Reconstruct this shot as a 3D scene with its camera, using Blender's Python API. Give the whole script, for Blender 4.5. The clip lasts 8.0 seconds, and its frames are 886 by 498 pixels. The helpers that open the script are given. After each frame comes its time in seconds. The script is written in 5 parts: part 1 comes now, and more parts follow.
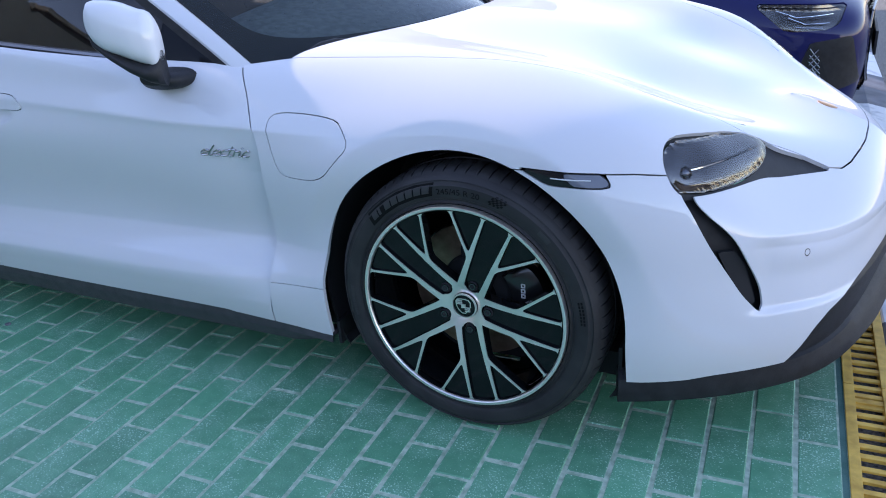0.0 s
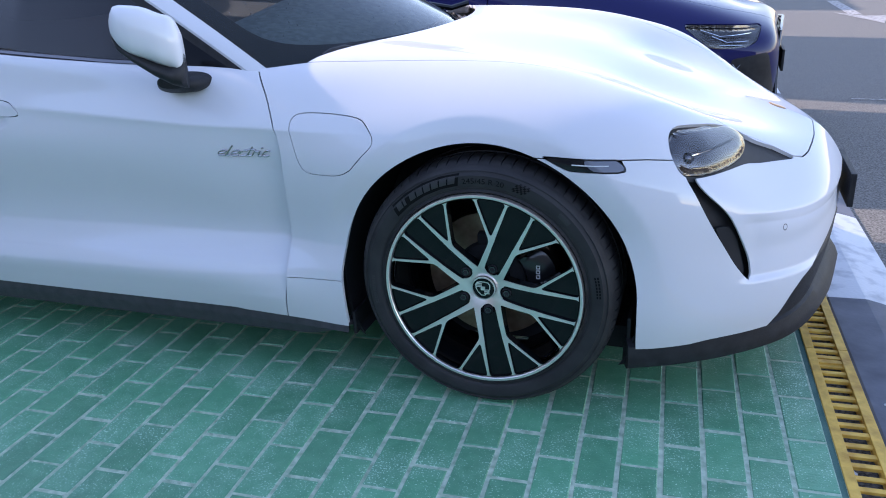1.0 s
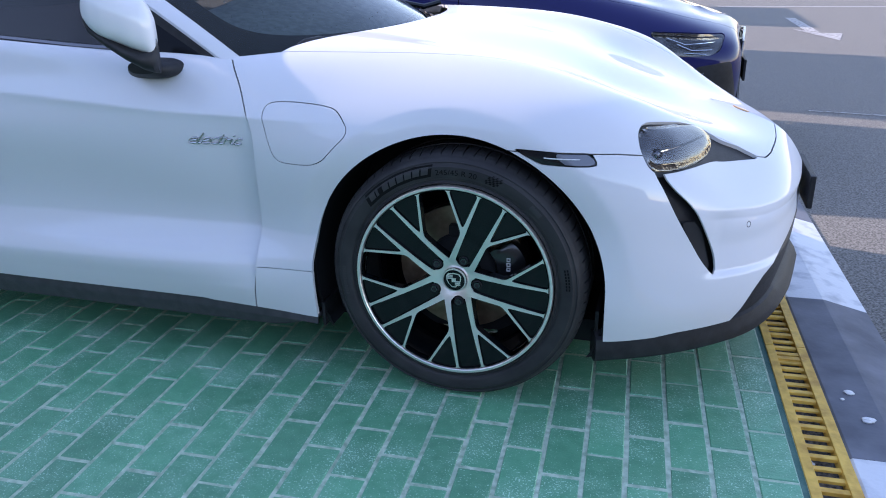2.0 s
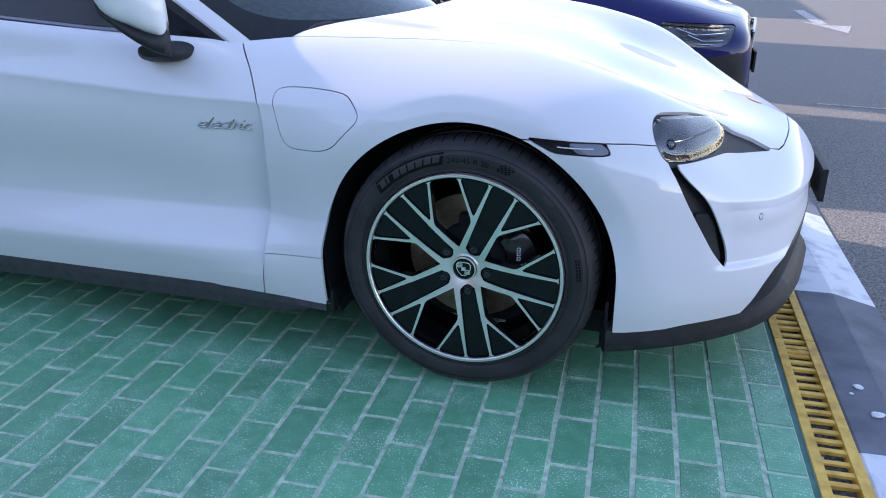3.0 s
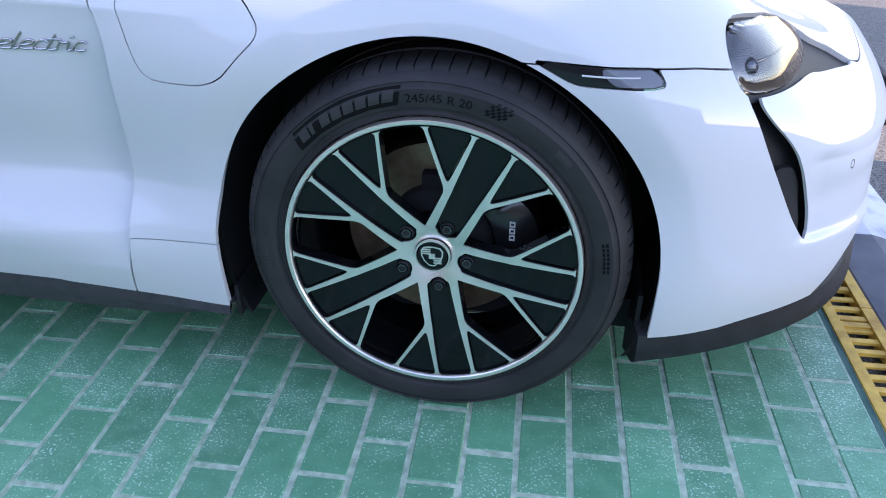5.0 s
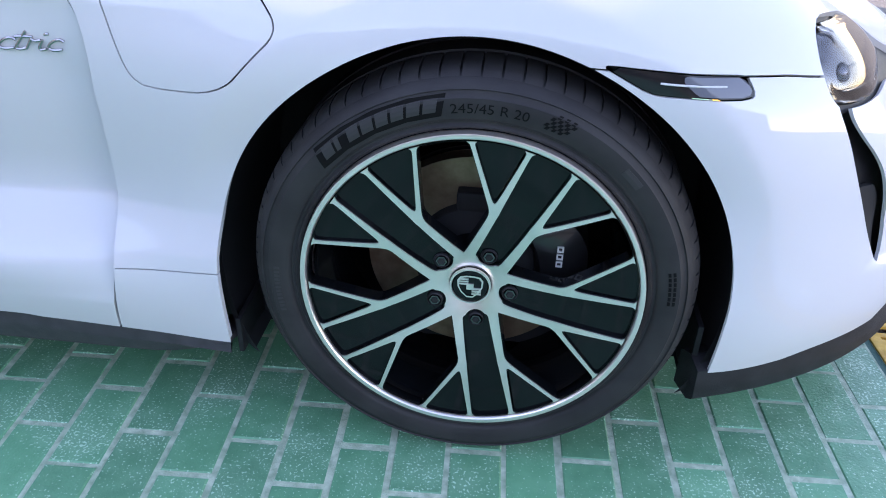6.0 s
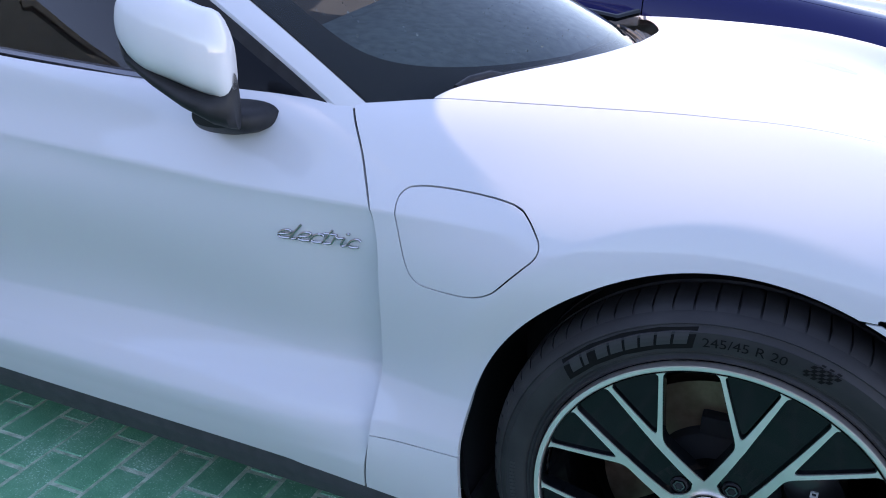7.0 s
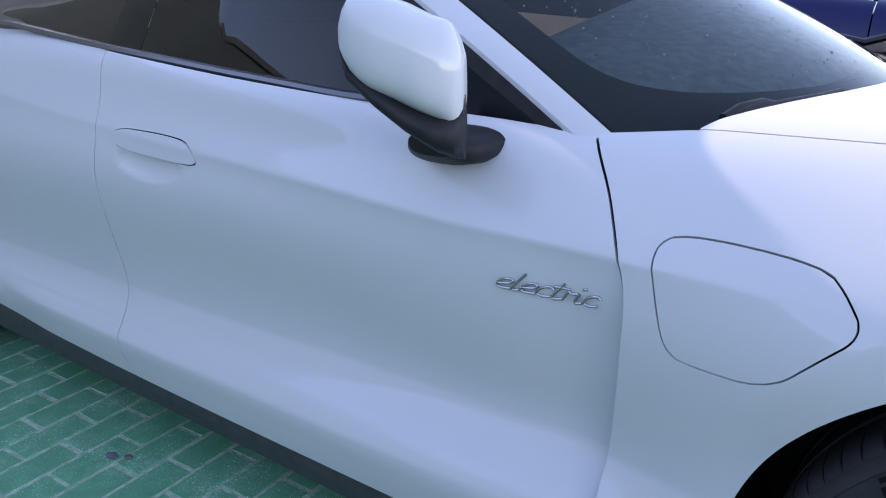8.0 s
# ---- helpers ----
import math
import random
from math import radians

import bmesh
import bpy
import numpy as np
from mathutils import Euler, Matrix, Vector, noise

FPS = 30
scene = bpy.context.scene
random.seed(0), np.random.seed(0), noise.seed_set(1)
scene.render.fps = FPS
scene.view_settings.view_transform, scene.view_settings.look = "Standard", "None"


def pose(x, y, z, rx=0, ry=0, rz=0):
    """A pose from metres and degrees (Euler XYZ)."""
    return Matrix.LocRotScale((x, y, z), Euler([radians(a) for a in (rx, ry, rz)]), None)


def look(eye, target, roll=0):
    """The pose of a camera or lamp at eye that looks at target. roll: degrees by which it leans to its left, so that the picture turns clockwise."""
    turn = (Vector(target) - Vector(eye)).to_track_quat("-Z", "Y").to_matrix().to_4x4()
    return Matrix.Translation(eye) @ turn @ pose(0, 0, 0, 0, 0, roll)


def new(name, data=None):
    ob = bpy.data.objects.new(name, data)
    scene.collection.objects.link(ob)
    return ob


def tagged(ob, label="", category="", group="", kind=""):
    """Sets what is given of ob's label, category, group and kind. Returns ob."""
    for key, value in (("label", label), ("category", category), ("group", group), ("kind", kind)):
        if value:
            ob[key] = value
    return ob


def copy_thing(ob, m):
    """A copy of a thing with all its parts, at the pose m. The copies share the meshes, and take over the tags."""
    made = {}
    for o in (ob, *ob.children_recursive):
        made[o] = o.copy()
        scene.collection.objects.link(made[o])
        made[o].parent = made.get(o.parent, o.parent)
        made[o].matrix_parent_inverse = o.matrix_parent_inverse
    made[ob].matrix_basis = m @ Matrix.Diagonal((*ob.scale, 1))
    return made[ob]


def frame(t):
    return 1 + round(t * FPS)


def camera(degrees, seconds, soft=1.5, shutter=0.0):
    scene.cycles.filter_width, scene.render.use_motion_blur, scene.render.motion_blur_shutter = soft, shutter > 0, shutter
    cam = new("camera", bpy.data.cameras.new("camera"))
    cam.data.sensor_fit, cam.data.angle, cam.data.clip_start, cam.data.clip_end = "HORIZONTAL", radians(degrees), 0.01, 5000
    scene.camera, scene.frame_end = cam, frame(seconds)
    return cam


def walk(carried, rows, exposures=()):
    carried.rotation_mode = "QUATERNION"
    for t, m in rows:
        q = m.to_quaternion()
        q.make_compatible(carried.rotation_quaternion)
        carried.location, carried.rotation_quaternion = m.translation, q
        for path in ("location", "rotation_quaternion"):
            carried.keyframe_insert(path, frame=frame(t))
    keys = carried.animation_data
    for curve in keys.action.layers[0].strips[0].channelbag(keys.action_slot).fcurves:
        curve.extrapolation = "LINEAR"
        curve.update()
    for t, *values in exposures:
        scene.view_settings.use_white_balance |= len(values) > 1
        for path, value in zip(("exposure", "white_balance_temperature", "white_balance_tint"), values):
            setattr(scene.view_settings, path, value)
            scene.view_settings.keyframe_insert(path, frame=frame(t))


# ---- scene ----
cam = camera(60.4, 8.0, soft=1.0)
PATH = [
    (0, (0.776, -2.495, 1.294), (-0.082, -0.877, 0.491), -4.7),
    (0.5, (0.626, -2.656, 1.295), (-0.108, -0.968, 0.512), -4.2),
    (1, (0.548, -2.786, 1.281), (-0.076, -1.044, 0.523), -3.3),
    (1.5, (0.539, -2.82, 1.259), (-0.015, -1.046, 0.52), -2.2),
    (3, (0.507, -2.818, 1.241), (-0.027, -1.052, 0.47), -0.5),
    (3.5, (0.491, -2.796, 1.229), (-0.037, -1.046, 0.418), -0.6),
    (4, (0.439, -2.65, 1.183), (-0.045, -0.916, 0.312), -0.6),
    (4.5, (0.349, -2.348, 1.156), (-0.055, -0.633, 0.209), -0.4),
    (4.7, (0.304, -2.262, 1.138), (-0.057, -0.557, 0.157), -0.2),
    (5.8, (0.072, -1.98, 1.096), (-0.1, -0.32, -0.007), 1.6),
    (6, (0.057, -1.988, 1.082), (-0.112, -0.293, 0.036), 1.8),
    (6.2, (0.053, -1.987, 1.108), (-0.197, -0.271, 0.113), 1.5),
    (6.5, (0.037, -1.993, 1.167), (-0.409, -0.263, 0.267), 0.6),
    (7, (0.038, -1.99, 1.22), (-0.76, -0.316, 0.473), -0.6),
    (7.5, (-0.007, -1.937, 1.198), (-1.034, -0.361, 0.518), -1.8),
    (7.8, (-0.121, -1.883, 1.175), (-1.216, -0.349, 0.507), -1.5),
    (8, (-0.208, -1.876, 1.176), (-1.328, -0.36, 0.506), -1.1),
]
EXPOSURES = [(0, 1.84, 6600, 27), (4.0, 1.96, 6650, 28), (4.7, 2.16, 6800, 29), (5.8, 2.58, 7450, 33), (6.3, 2.42, 7150, 32), (7.0, 1.94, 6900, 30), (8.0, 1.80, 6850, 28)]
walk(cam, [(t, look(eye, target, roll)) for t, eye, target, roll in PATH], EXPOSURES)

# ---- world and light ----
world = bpy.data.worlds.new("sky")
scene.world = world
world.use_nodes = True
wn = world.node_tree.nodes
sky = wn.new("ShaderNodeTexSky")
sky.sky_type = "NISHITA"
sky.sun_disc = False
SUN_ELEVATION, SUN_AZIMUTH = radians(25), radians(-75)
sky.sun_elevation, sky.sun_rotation = SUN_ELEVATION, SUN_AZIMUTH
sky.dust_density = 0.2
wn["Background"].inputs["Strength"].default_value = 0.15
world.node_tree.links.new(sky.outputs[0], wn["Background"].inputs["Color"])
sun_dir = Vector((math.sin(SUN_AZIMUTH) * math.cos(SUN_ELEVATION), math.cos(SUN_AZIMUTH) * math.cos(SUN_ELEVATION), math.sin(SUN_ELEVATION)))
sun = new("sun", bpy.data.lights.new("sun", "SUN"))
sun.data.energy, sun.data.angle, sun.data.color = 2.0, radians(0.5), (1, 0.92, 0.82)
sun.matrix_world = look(sun_dir * 30, (0, 0, 0))


# ---- materials ----
def material(name, color, rough=0.5, metal=0.0, coat=0.0):
    m = bpy.data.materials.new(name)
    m.use_nodes = True
    b = m.node_tree.nodes["Principled BSDF"]
    b.inputs["Base Color"].default_value = (*color, 1)
    b.inputs["Roughness"].default_value, b.inputs["Metallic"].default_value = rough, metal
    b.inputs["Coat Weight"].default_value, b.inputs["Coat Roughness"].default_value = coat, 0.02
    return m


def speckle(m, scale, dark, light, low=0.35, high=0.65, bump=0.0, detail=6.0, per_object=0.0, rough=(), fine=0):
    """Two-scale noise between two colours, with relief; per_object varies the brightness of each piece."""
    n, l = m.node_tree.nodes, m.node_tree.links
    b = n["Principled BSDF"]
    co, tex, ramp = n.new("ShaderNodeTexCoord"), n.new("ShaderNodeTexNoise"), n.new("ShaderNodeValToRGB")
    geo = n.new("ShaderNodeNewGeometry")
    tex.inputs["Scale"].default_value, tex.inputs["Detail"].default_value = scale, detail
    l.new(geo.outputs["Position"], tex.inputs["Vector"])
    ramp.color_ramp.elements[0].position, ramp.color_ramp.elements[1].position = low, high
    ramp.color_ramp.elements[0].color, ramp.color_ramp.elements[1].color = (*dark, 1), (*light, 1)
    l.new(tex.outputs["Fac"], ramp.inputs["Fac"])
    out = ramp.outputs["Color"]
    if per_object:
        info, hsv, mul = n.new("ShaderNodeObjectInfo"), n.new("ShaderNodeHueSaturation"), n.new("ShaderNodeMapRange")
        mul.inputs["To Min"].default_value, mul.inputs["To Max"].default_value = 1 - per_object, 1 + per_object
        l.new(info.outputs["Random"], mul.inputs["Value"])
        l.new(mul.outputs["Result"], hsv.inputs["Value"])
        l.new(out, hsv.inputs["Color"])
        out = hsv.outputs["Color"]
    l.new(out, b.inputs["Base Color"])
    if rough:
        mr = n.new("ShaderNodeMapRange")
        mr.inputs["To Min"].default_value, mr.inputs["To Max"].default_value = rough
        l.new(tex.outputs["Fac"], mr.inputs["Value"])
        l.new(mr.outputs["Result"], b.inputs["Roughness"])
    if bump:
        t2, bn = n.new("ShaderNodeTexNoise"), n.new("ShaderNodeBump")
        t2.inputs["Scale"].default_value, t2.inputs["Detail"].default_value = fine or scale * 6, 4
        l.new(geo.outputs["Position"], t2.inputs["Vector"])
        bn.inputs["Strength"].default_value, bn.inputs["Distance"].default_value = bump, 0.004
        l.new(t2.outputs["Fac"], bn.inputs["Height"])
        l.new(bn.outputs["Normal"], b.inputs["Normal"])
    return m


def dusted(m, pale):
    """Worn flecks and a film of dust over the colour that a material has already."""
    n, l = m.node_tree.nodes, m.node_tree.links
    b = n["Principled BSDF"]
    old = b.inputs["Base Color"].links[0].from_socket
    geo, fleck, film, cut, soft, add, mix = [n.new("ShaderNode" + k) for k in ("NewGeometry", "TexNoise", "TexNoise", "MapRange", "MapRange", "Math", "MixRGB")]
    fleck.inputs["Scale"].default_value, fleck.inputs["Detail"].default_value = 210, 1.5
    film.inputs["Scale"].default_value, film.inputs["Detail"].default_value = 6.5, 9
    for t in (fleck, film):
        l.new(geo.outputs["Position"], t.inputs["Vector"])
    tilt = n.new("ShaderNodeMath")
    tilt.operation = "MULTIPLY_ADD"
    tilt.inputs[1].default_value = 0.35
    l.new(film.outputs["Fac"], tilt.inputs[0])
    l.new(fleck.outputs["Fac"], tilt.inputs[2])
    cut.inputs["From Min"].default_value, cut.inputs["From Max"].default_value, cut.inputs["To Max"].default_value = 0.805, 0.86, 0.75
    soft.inputs["From Min"].default_value, soft.inputs["From Max"].default_value, soft.inputs["To Max"].default_value = 0.45, 0.75, 0.14
    l.new(tilt.outputs[0], cut.inputs["Value"])
    l.new(film.outputs["Fac"], soft.inputs["Value"])
    add.use_clamp = True
    l.new(cut.outputs["Result"], add.inputs[0])
    l.new(soft.outputs["Result"], add.inputs[1])
    mix.inputs["Color2"].default_value = (*pale, 1)
    l.new(add.outputs[0], mix.inputs["Fac"])
    l.new(old, mix.inputs["Color1"])
    l.new(mix.outputs[0], b.inputs["Base Color"])


WHITE = material("white_paint", (0.66, 0.655, 0.66), 0.42, 0, 0.45)
WHITE.node_tree.nodes["Principled BSDF"].inputs["Coat IOR"].default_value = 1.9
WHITE.node_tree.nodes["Principled BSDF"].inputs["Specular IOR Level"].default_value = 0.0
BLACK = speckle(material("black_plastic", (0.03, 0.03, 0.033), 0.55), 30, (0.013, 0.013, 0.014), (0.022, 0.022, 0.024), bump=0.15, fine=900)
BLACK.node_tree.nodes["Principled BSDF"].inputs["Specular IOR Level"].default_value = 0.3
# Black plastic in a lighter colour, which carries the ground's reflection on the sill.
SILL = speckle(material("lightened_sill_plastic", (0.05, 0.048, 0.052), 0.5), 30, (0.036, 0.034, 0.038), (0.052, 0.049, 0.054), bump=0.15, fine=900)
GLOSS = material("gloss_black", (0.004, 0.005, 0.006), 0.08)
GLOSS.node_tree.nodes["Principled BSDF"].inputs["IOR"].default_value = 1.38
FRIT = material("printed_black", (0.004, 0.004, 0.005), 0.7)
FRIT.node_tree.nodes["Principled BSDF"].inputs["Specular IOR Level"].default_value = 0.1
DARK = material("dark_lining", (0.012, 0.012, 0.013), 0.85)
RUBBER = speckle(material("rubber", (0.03, 0.03, 0.031), 0.62), 14, (0.017, 0.016, 0.017), (0.029, 0.028, 0.028), bump=0.12, fine=500)
LETTER = material("raised_rubber", (0.005, 0.005, 0.005), 0.75)
LETTER.node_tree.nodes["Principled BSDF"].inputs["Specular IOR Level"].default_value = 0.15
RUBBER.node_tree.nodes["Principled BSDF"].inputs["Specular IOR Level"].default_value = 0.4
MARKING = material("pale_rubber", (0.030, 0.029, 0.030), 0.58)
SILVER = speckle(material("machined_alloy", (0.80, 0.80, 0.78), 0.30, 0.9), 30, (0.91, 0.84, 0.78), (0.98, 0.91, 0.85), bump=0.05, fine=700)
turned = SILVER.node_tree.nodes.new("ShaderNodeTangent")
turned.direction_type, turned.axis = "RADIAL", "Y"
SILVER.node_tree.nodes["Principled BSDF"].inputs["Anisotropic"].default_value = 0.75
SILVER.node_tree.links.new(turned.outputs["Tangent"], SILVER.node_tree.nodes["Principled BSDF"].inputs["Tangent"])
STEEL = speckle(material("brake_steel", (0.30, 0.2, 0.13), 0.45, 0.8), 40, (0.26, 0.17, 0.11), (0.36, 0.25, 0.17))
CHROME = material("chrome", (0.82, 0.83, 0.85), 0.06, 1.0)
BOWL = speckle(material("lamp_chrome", (0.4, 0.4, 0.4), 0.10, 1.0), 5, (0.05, 0.047, 0.045), (0.20, 0.19, 0.18))
TRIM = material("dark_chrome", (0.16, 0.16, 0.17), 0.25, 1.0)
PALE = material("pale_mark", (0.7, 0.7, 0.68), 0.5)
GOLD = material("badge_gold", (0.62, 0.34, 0.16), 0.3, 0.6)
BLUE = material("blue_paint", (0.012, 0.014, 0.075), 0.4, 0, 0.5)
BLUE.node_tree.nodes["Principled BSDF"].inputs["Specular IOR Level"].default_value = 0.05
BRICK = speckle(material("green_brick", (0.03, 0.2, 0.12), 0.5), 26, (0.078, 0.300, 0.165), (0.115, 0.375, 0.212), 0.3, 0.75, bump=0.4, per_object=0.16, rough=(0.26, 0.44), fine=160)
BRICK.node_tree.nodes["Principled BSDF"].inputs["Specular IOR Level"].default_value = 0.6
dusted(BRICK, (0.50, 0.76, 0.60))
JOINT = speckle(material("joint_sand", (0.2, 0.24, 0.2), 0.9), 40, (0.28, 0.40, 0.28), (0.52, 0.63, 0.48), bump=0.6, fine=300)
BORDER = speckle(material("painted_cement", (0.04, 0.14, 0.1), 0.8), 12, (0.05, 0.14, 0.11), (0.09, 0.20, 0.16), bump=0.5, fine=220)
YELLOW = speckle(material("yellow_paint", (0.5, 0.33, 0.05), 0.6), 18, (0.50, 0.26, 0.035), (0.80, 0.48, 0.08), 0.3, 0.6, bump=0.3)
DRAIN = speckle(material("dark_drain_bed", (0.03, 0.022, 0.015), 0.95), 30, (0.010, 0.008, 0.006), (0.035, 0.025, 0.018))
KERB_GREY = speckle(material("kerb_grey", (0.16, 0.17, 0.19), 0.8), 6, (0.10, 0.105, 0.12), (0.17, 0.175, 0.195), bump=0.3)
KERB_WHITE = speckle(material("kerb_white", (0.6, 0.6, 0.6), 0.7), 11, (0.42, 0.43, 0.45), (0.68, 0.68, 0.68), 0.3, 0.5, bump=0.3)
ASPHALT = speckle(material("asphalt", (0.1, 0.1, 0.1), 0.9), 105, (0.060, 0.056, 0.050), (0.260, 0.245, 0.215), 0.32, 0.68, bump=0.7, fine=220)
ROADPAINT = speckle(material("road_paint", (0.6, 0.6, 0.58), 0.8), 25, (0.17, 0.16, 0.148), (0.42, 0.40, 0.38), 0.35, 0.55)
BROWN = speckle(material("brown_cladding", (0.09, 0.065, 0.05), 0.85), 2, (0.035, 0.027, 0.024), (0.06, 0.048, 0.042))
PLASTER = speckle(material("beige_plaster", (0.42, 0.38, 0.32), 0.9), 3, (0.36, 0.33, 0.28), (0.46, 0.42, 0.36))
PANE = material("dark_window", (0.03, 0.04, 0.05), 0.08)
TINT_BLACK = material("black_glass", (0.008, 0.009, 0.011), 0.05)
TINT_BLACK.node_tree.nodes["Principled BSDF"].inputs["IOR"].default_value = 1.2
STONE = material("white_pebble", (0.7, 0.7, 0.68), 0.7)


def glass(name, tint, rough=0.0):
    m = material(name, tint, rough)
    b = m.node_tree.nodes["Principled BSDF"]
    b.inputs["Transmission Weight"].default_value, b.inputs["IOR"].default_value = 1.0, 1.45
    return m


CLEAR = glass("lamp_glass", (0.9, 0.92, 0.93))
CLEAR.node_tree.nodes["Principled BSDF"].inputs["IOR"].default_value = 1.33
TINTED = glass("tinted_glass", (0.16, 0.15, 0.15))
SCREEN = glass("windscreen_glass", (0.42, 0.50, 0.50), 0.02)
SCREEN.node_tree.nodes["Principled BSDF"].inputs["Transmission Weight"].default_value = 0.97
SCREEN.node_tree.nodes["Principled BSDF"].inputs["IOR"].default_value = 1.17


# ---- tools for building ----
def spline(knots, rows, ts):
    """Values of the natural cubic spline through rows at knots, for all ts."""
    k, r, ts = np.asarray(knots, float), np.asarray(rows, float), np.asarray(ts, float)
    n, h = len(k), np.diff(k)
    a, b = np.eye(n), np.zeros_like(r)
    for i in range(1, n - 1):
        a[i, i - 1:i + 2] = h[i - 1], 2 * (h[i - 1] + h[i]), h[i]
        b[i] = 6 * ((r[i + 1] - r[i]) / h[i] - (r[i] - r[i - 1]) / h[i - 1])
    m = np.linalg.solve(a, b.reshape(n, -1)).reshape(r.shape)
    j = np.clip(np.searchsorted(k, ts, side="right") - 1, 0, n - 2)
    shape = (-1,) + (1,) * (r.ndim - 1)
    hh = h[j].reshape(shape)
    p, q = (k[j + 1] - ts).reshape(shape), (ts - k[j]).reshape(shape)
    return m[j] * p**3 / (6 * hh) + m[j + 1] * q**3 / (6 * hh) + (r[j] / hh - m[j] * hh / 6) * p + (r[j + 1] / hh - m[j + 1] * hh / 6) * q


def part(name, bm, mat, parent=None, label="", smooth=False):
    """One mesh object out of a bmesh, under a thing or a part."""
    me = bpy.data.meshes.new(name)
    bmesh.ops.recalc_face_normals(bm, faces=bm.faces)
    bm.to_mesh(me)
    bm.free()
    me.materials.append(mat)
    if smooth:
        me.polygons.foreach_set("use_smooth", [True] * len(me.polygons))
        me.set_sharp_from_angle(angle=radians(38))
    ob = new(name, me)
    ob.parent = parent
    return tagged(ob, label)


def thing(name, label, category, group="", kind="", at=(0, 0, 0)):
    ob = new(name)
    ob.location = at
    ob.empty_display_size = 0.1
    return tagged(ob, label, category, group, kind)


def add_box(bm, x0, x1, y0, y1, z0, z1, m=Matrix(), bevel=0.0):
    made = bmesh.ops.create_cube(bm, size=1, matrix=m @ Matrix.Translation(((x0 + x1) / 2, (y0 + y1) / 2, (z0 + z1) / 2)) @ Matrix.Diagonal((abs(x1 - x0), abs(y1 - y0), abs(z1 - z0), 1)))
    if bevel:
        edges = {e for v in made["verts"] for e in v.link_edges}
        bmesh.ops.bevel(bm, geom=list(edges), offset=bevel, segments=2, affect="EDGES", profile=0.7)
    return bm


def box(*a, **k):
    return add_box(bmesh.new(), *a, **k)


def quads(bm, rows, closed=False, wrap=False):
    """Skin rows of points with quads. closed: each row is a ring; wrap: the last row joins the first."""
    vs = [[bm.verts.new(p) for p in row] for row in rows]
    n = len(vs[0])
    pairs = list(zip(vs, vs[1:])) + ([(vs[-1], vs[0])] if wrap else [])
    for a, b in pairs:
        for i in range(n if closed else n - 1):
            j = (i + 1) % n
            bm.faces.new((a[i], a[j], b[j], b[i]))
    return vs


def lathe(profile, n=96, wrap=False):
    """Turn a profile of (radius, y) about the y axis."""
    bm = bmesh.new()
    quads(bm, [[(r * math.cos(2 * math.pi * i / n), y, r * math.sin(2 * math.pi * i / n)) for i in range(n)] for r, y in profile], True, wrap)
    return bm


def loft(rings):
    bm = bmesh.new()
    vs = quads(bm, rings, True)
    bm.faces.new(vs[0])
    bm.faces.new(vs[-1])
    return bm


def rounded(corners, times=3, keep=0.25):
    """A closed outline with its corners cut round."""
    p = np.array(corners, float)
    for _ in range(times):
        q = np.roll(p, -1, 0)
        p = np.stack([p * (1 - keep) + q * keep, p * keep + q * (1 - keep)], 1).reshape(-1, 2)
    return p


def inside(outline, grow=0.0):
    """A test that is positive inside the outline in the side view (x, z), in metres from its edge."""
    a = np.array(outline, float)
    b = np.roll(a, -1, 0)

    def g(v):
        p = v[:, None, [0, 2]]
        ab = (b - a)[None]
        t = np.clip(((p - a) * ab).sum(2) / np.maximum((ab * ab).sum(2), 1e-12), 0, 1)
        d = np.sqrt((((p - a) - t[..., None] * ab) ** 2).sum(2)).min(1)
        z0, z1, zp = a[None, :, 1], b[None, :, 1], v[:, None, 2]
        cross = ((z0 > zp) != (z1 > zp)) & (v[:, None, 0] < (b[None, :, 0] - a[None, :, 0]) * (zp - z0) / np.where(z1 == z0, 1e-9, z1 - z0) + a[None, :, 0])
        return np.where(cross.sum(1) % 2 == 1, d, -d) + grow
    return g


def outside(outline, grow=0.0):
    g = inside(outline, grow)
    return lambda v: -g(v)


def curve(points):
    """A function through (key, value) points."""
    k, r = zip(*sorted(points))
    return lambda t: np.interp(t, k, r)


def smooth_curve(points):
    """Like curve(), with its corners rounded off."""
    k, r = [np.array(c) for c in zip(*sorted(points))]
    t = np.linspace(k[0], k[-1], 400)
    v = np.interp(t, k, r)
    width = max(3, int(400 * .045 / (k[-1] - k[0])) | 1)
    for _ in range(2):
        v = np.convolve(np.pad(v, width // 2, mode="reflect", reflect_type="odd"), np.ones(width) / width, "valid")
    return lambda x: np.interp(x, t, v)


def grid_normals(p):
    du, dv = np.gradient(p, axis=1), np.gradient(p, axis=0)
    n = np.cross(du, dv)
    return n / np.maximum(np.linalg.norm(n, axis=2, keepdims=True), 1e-9)


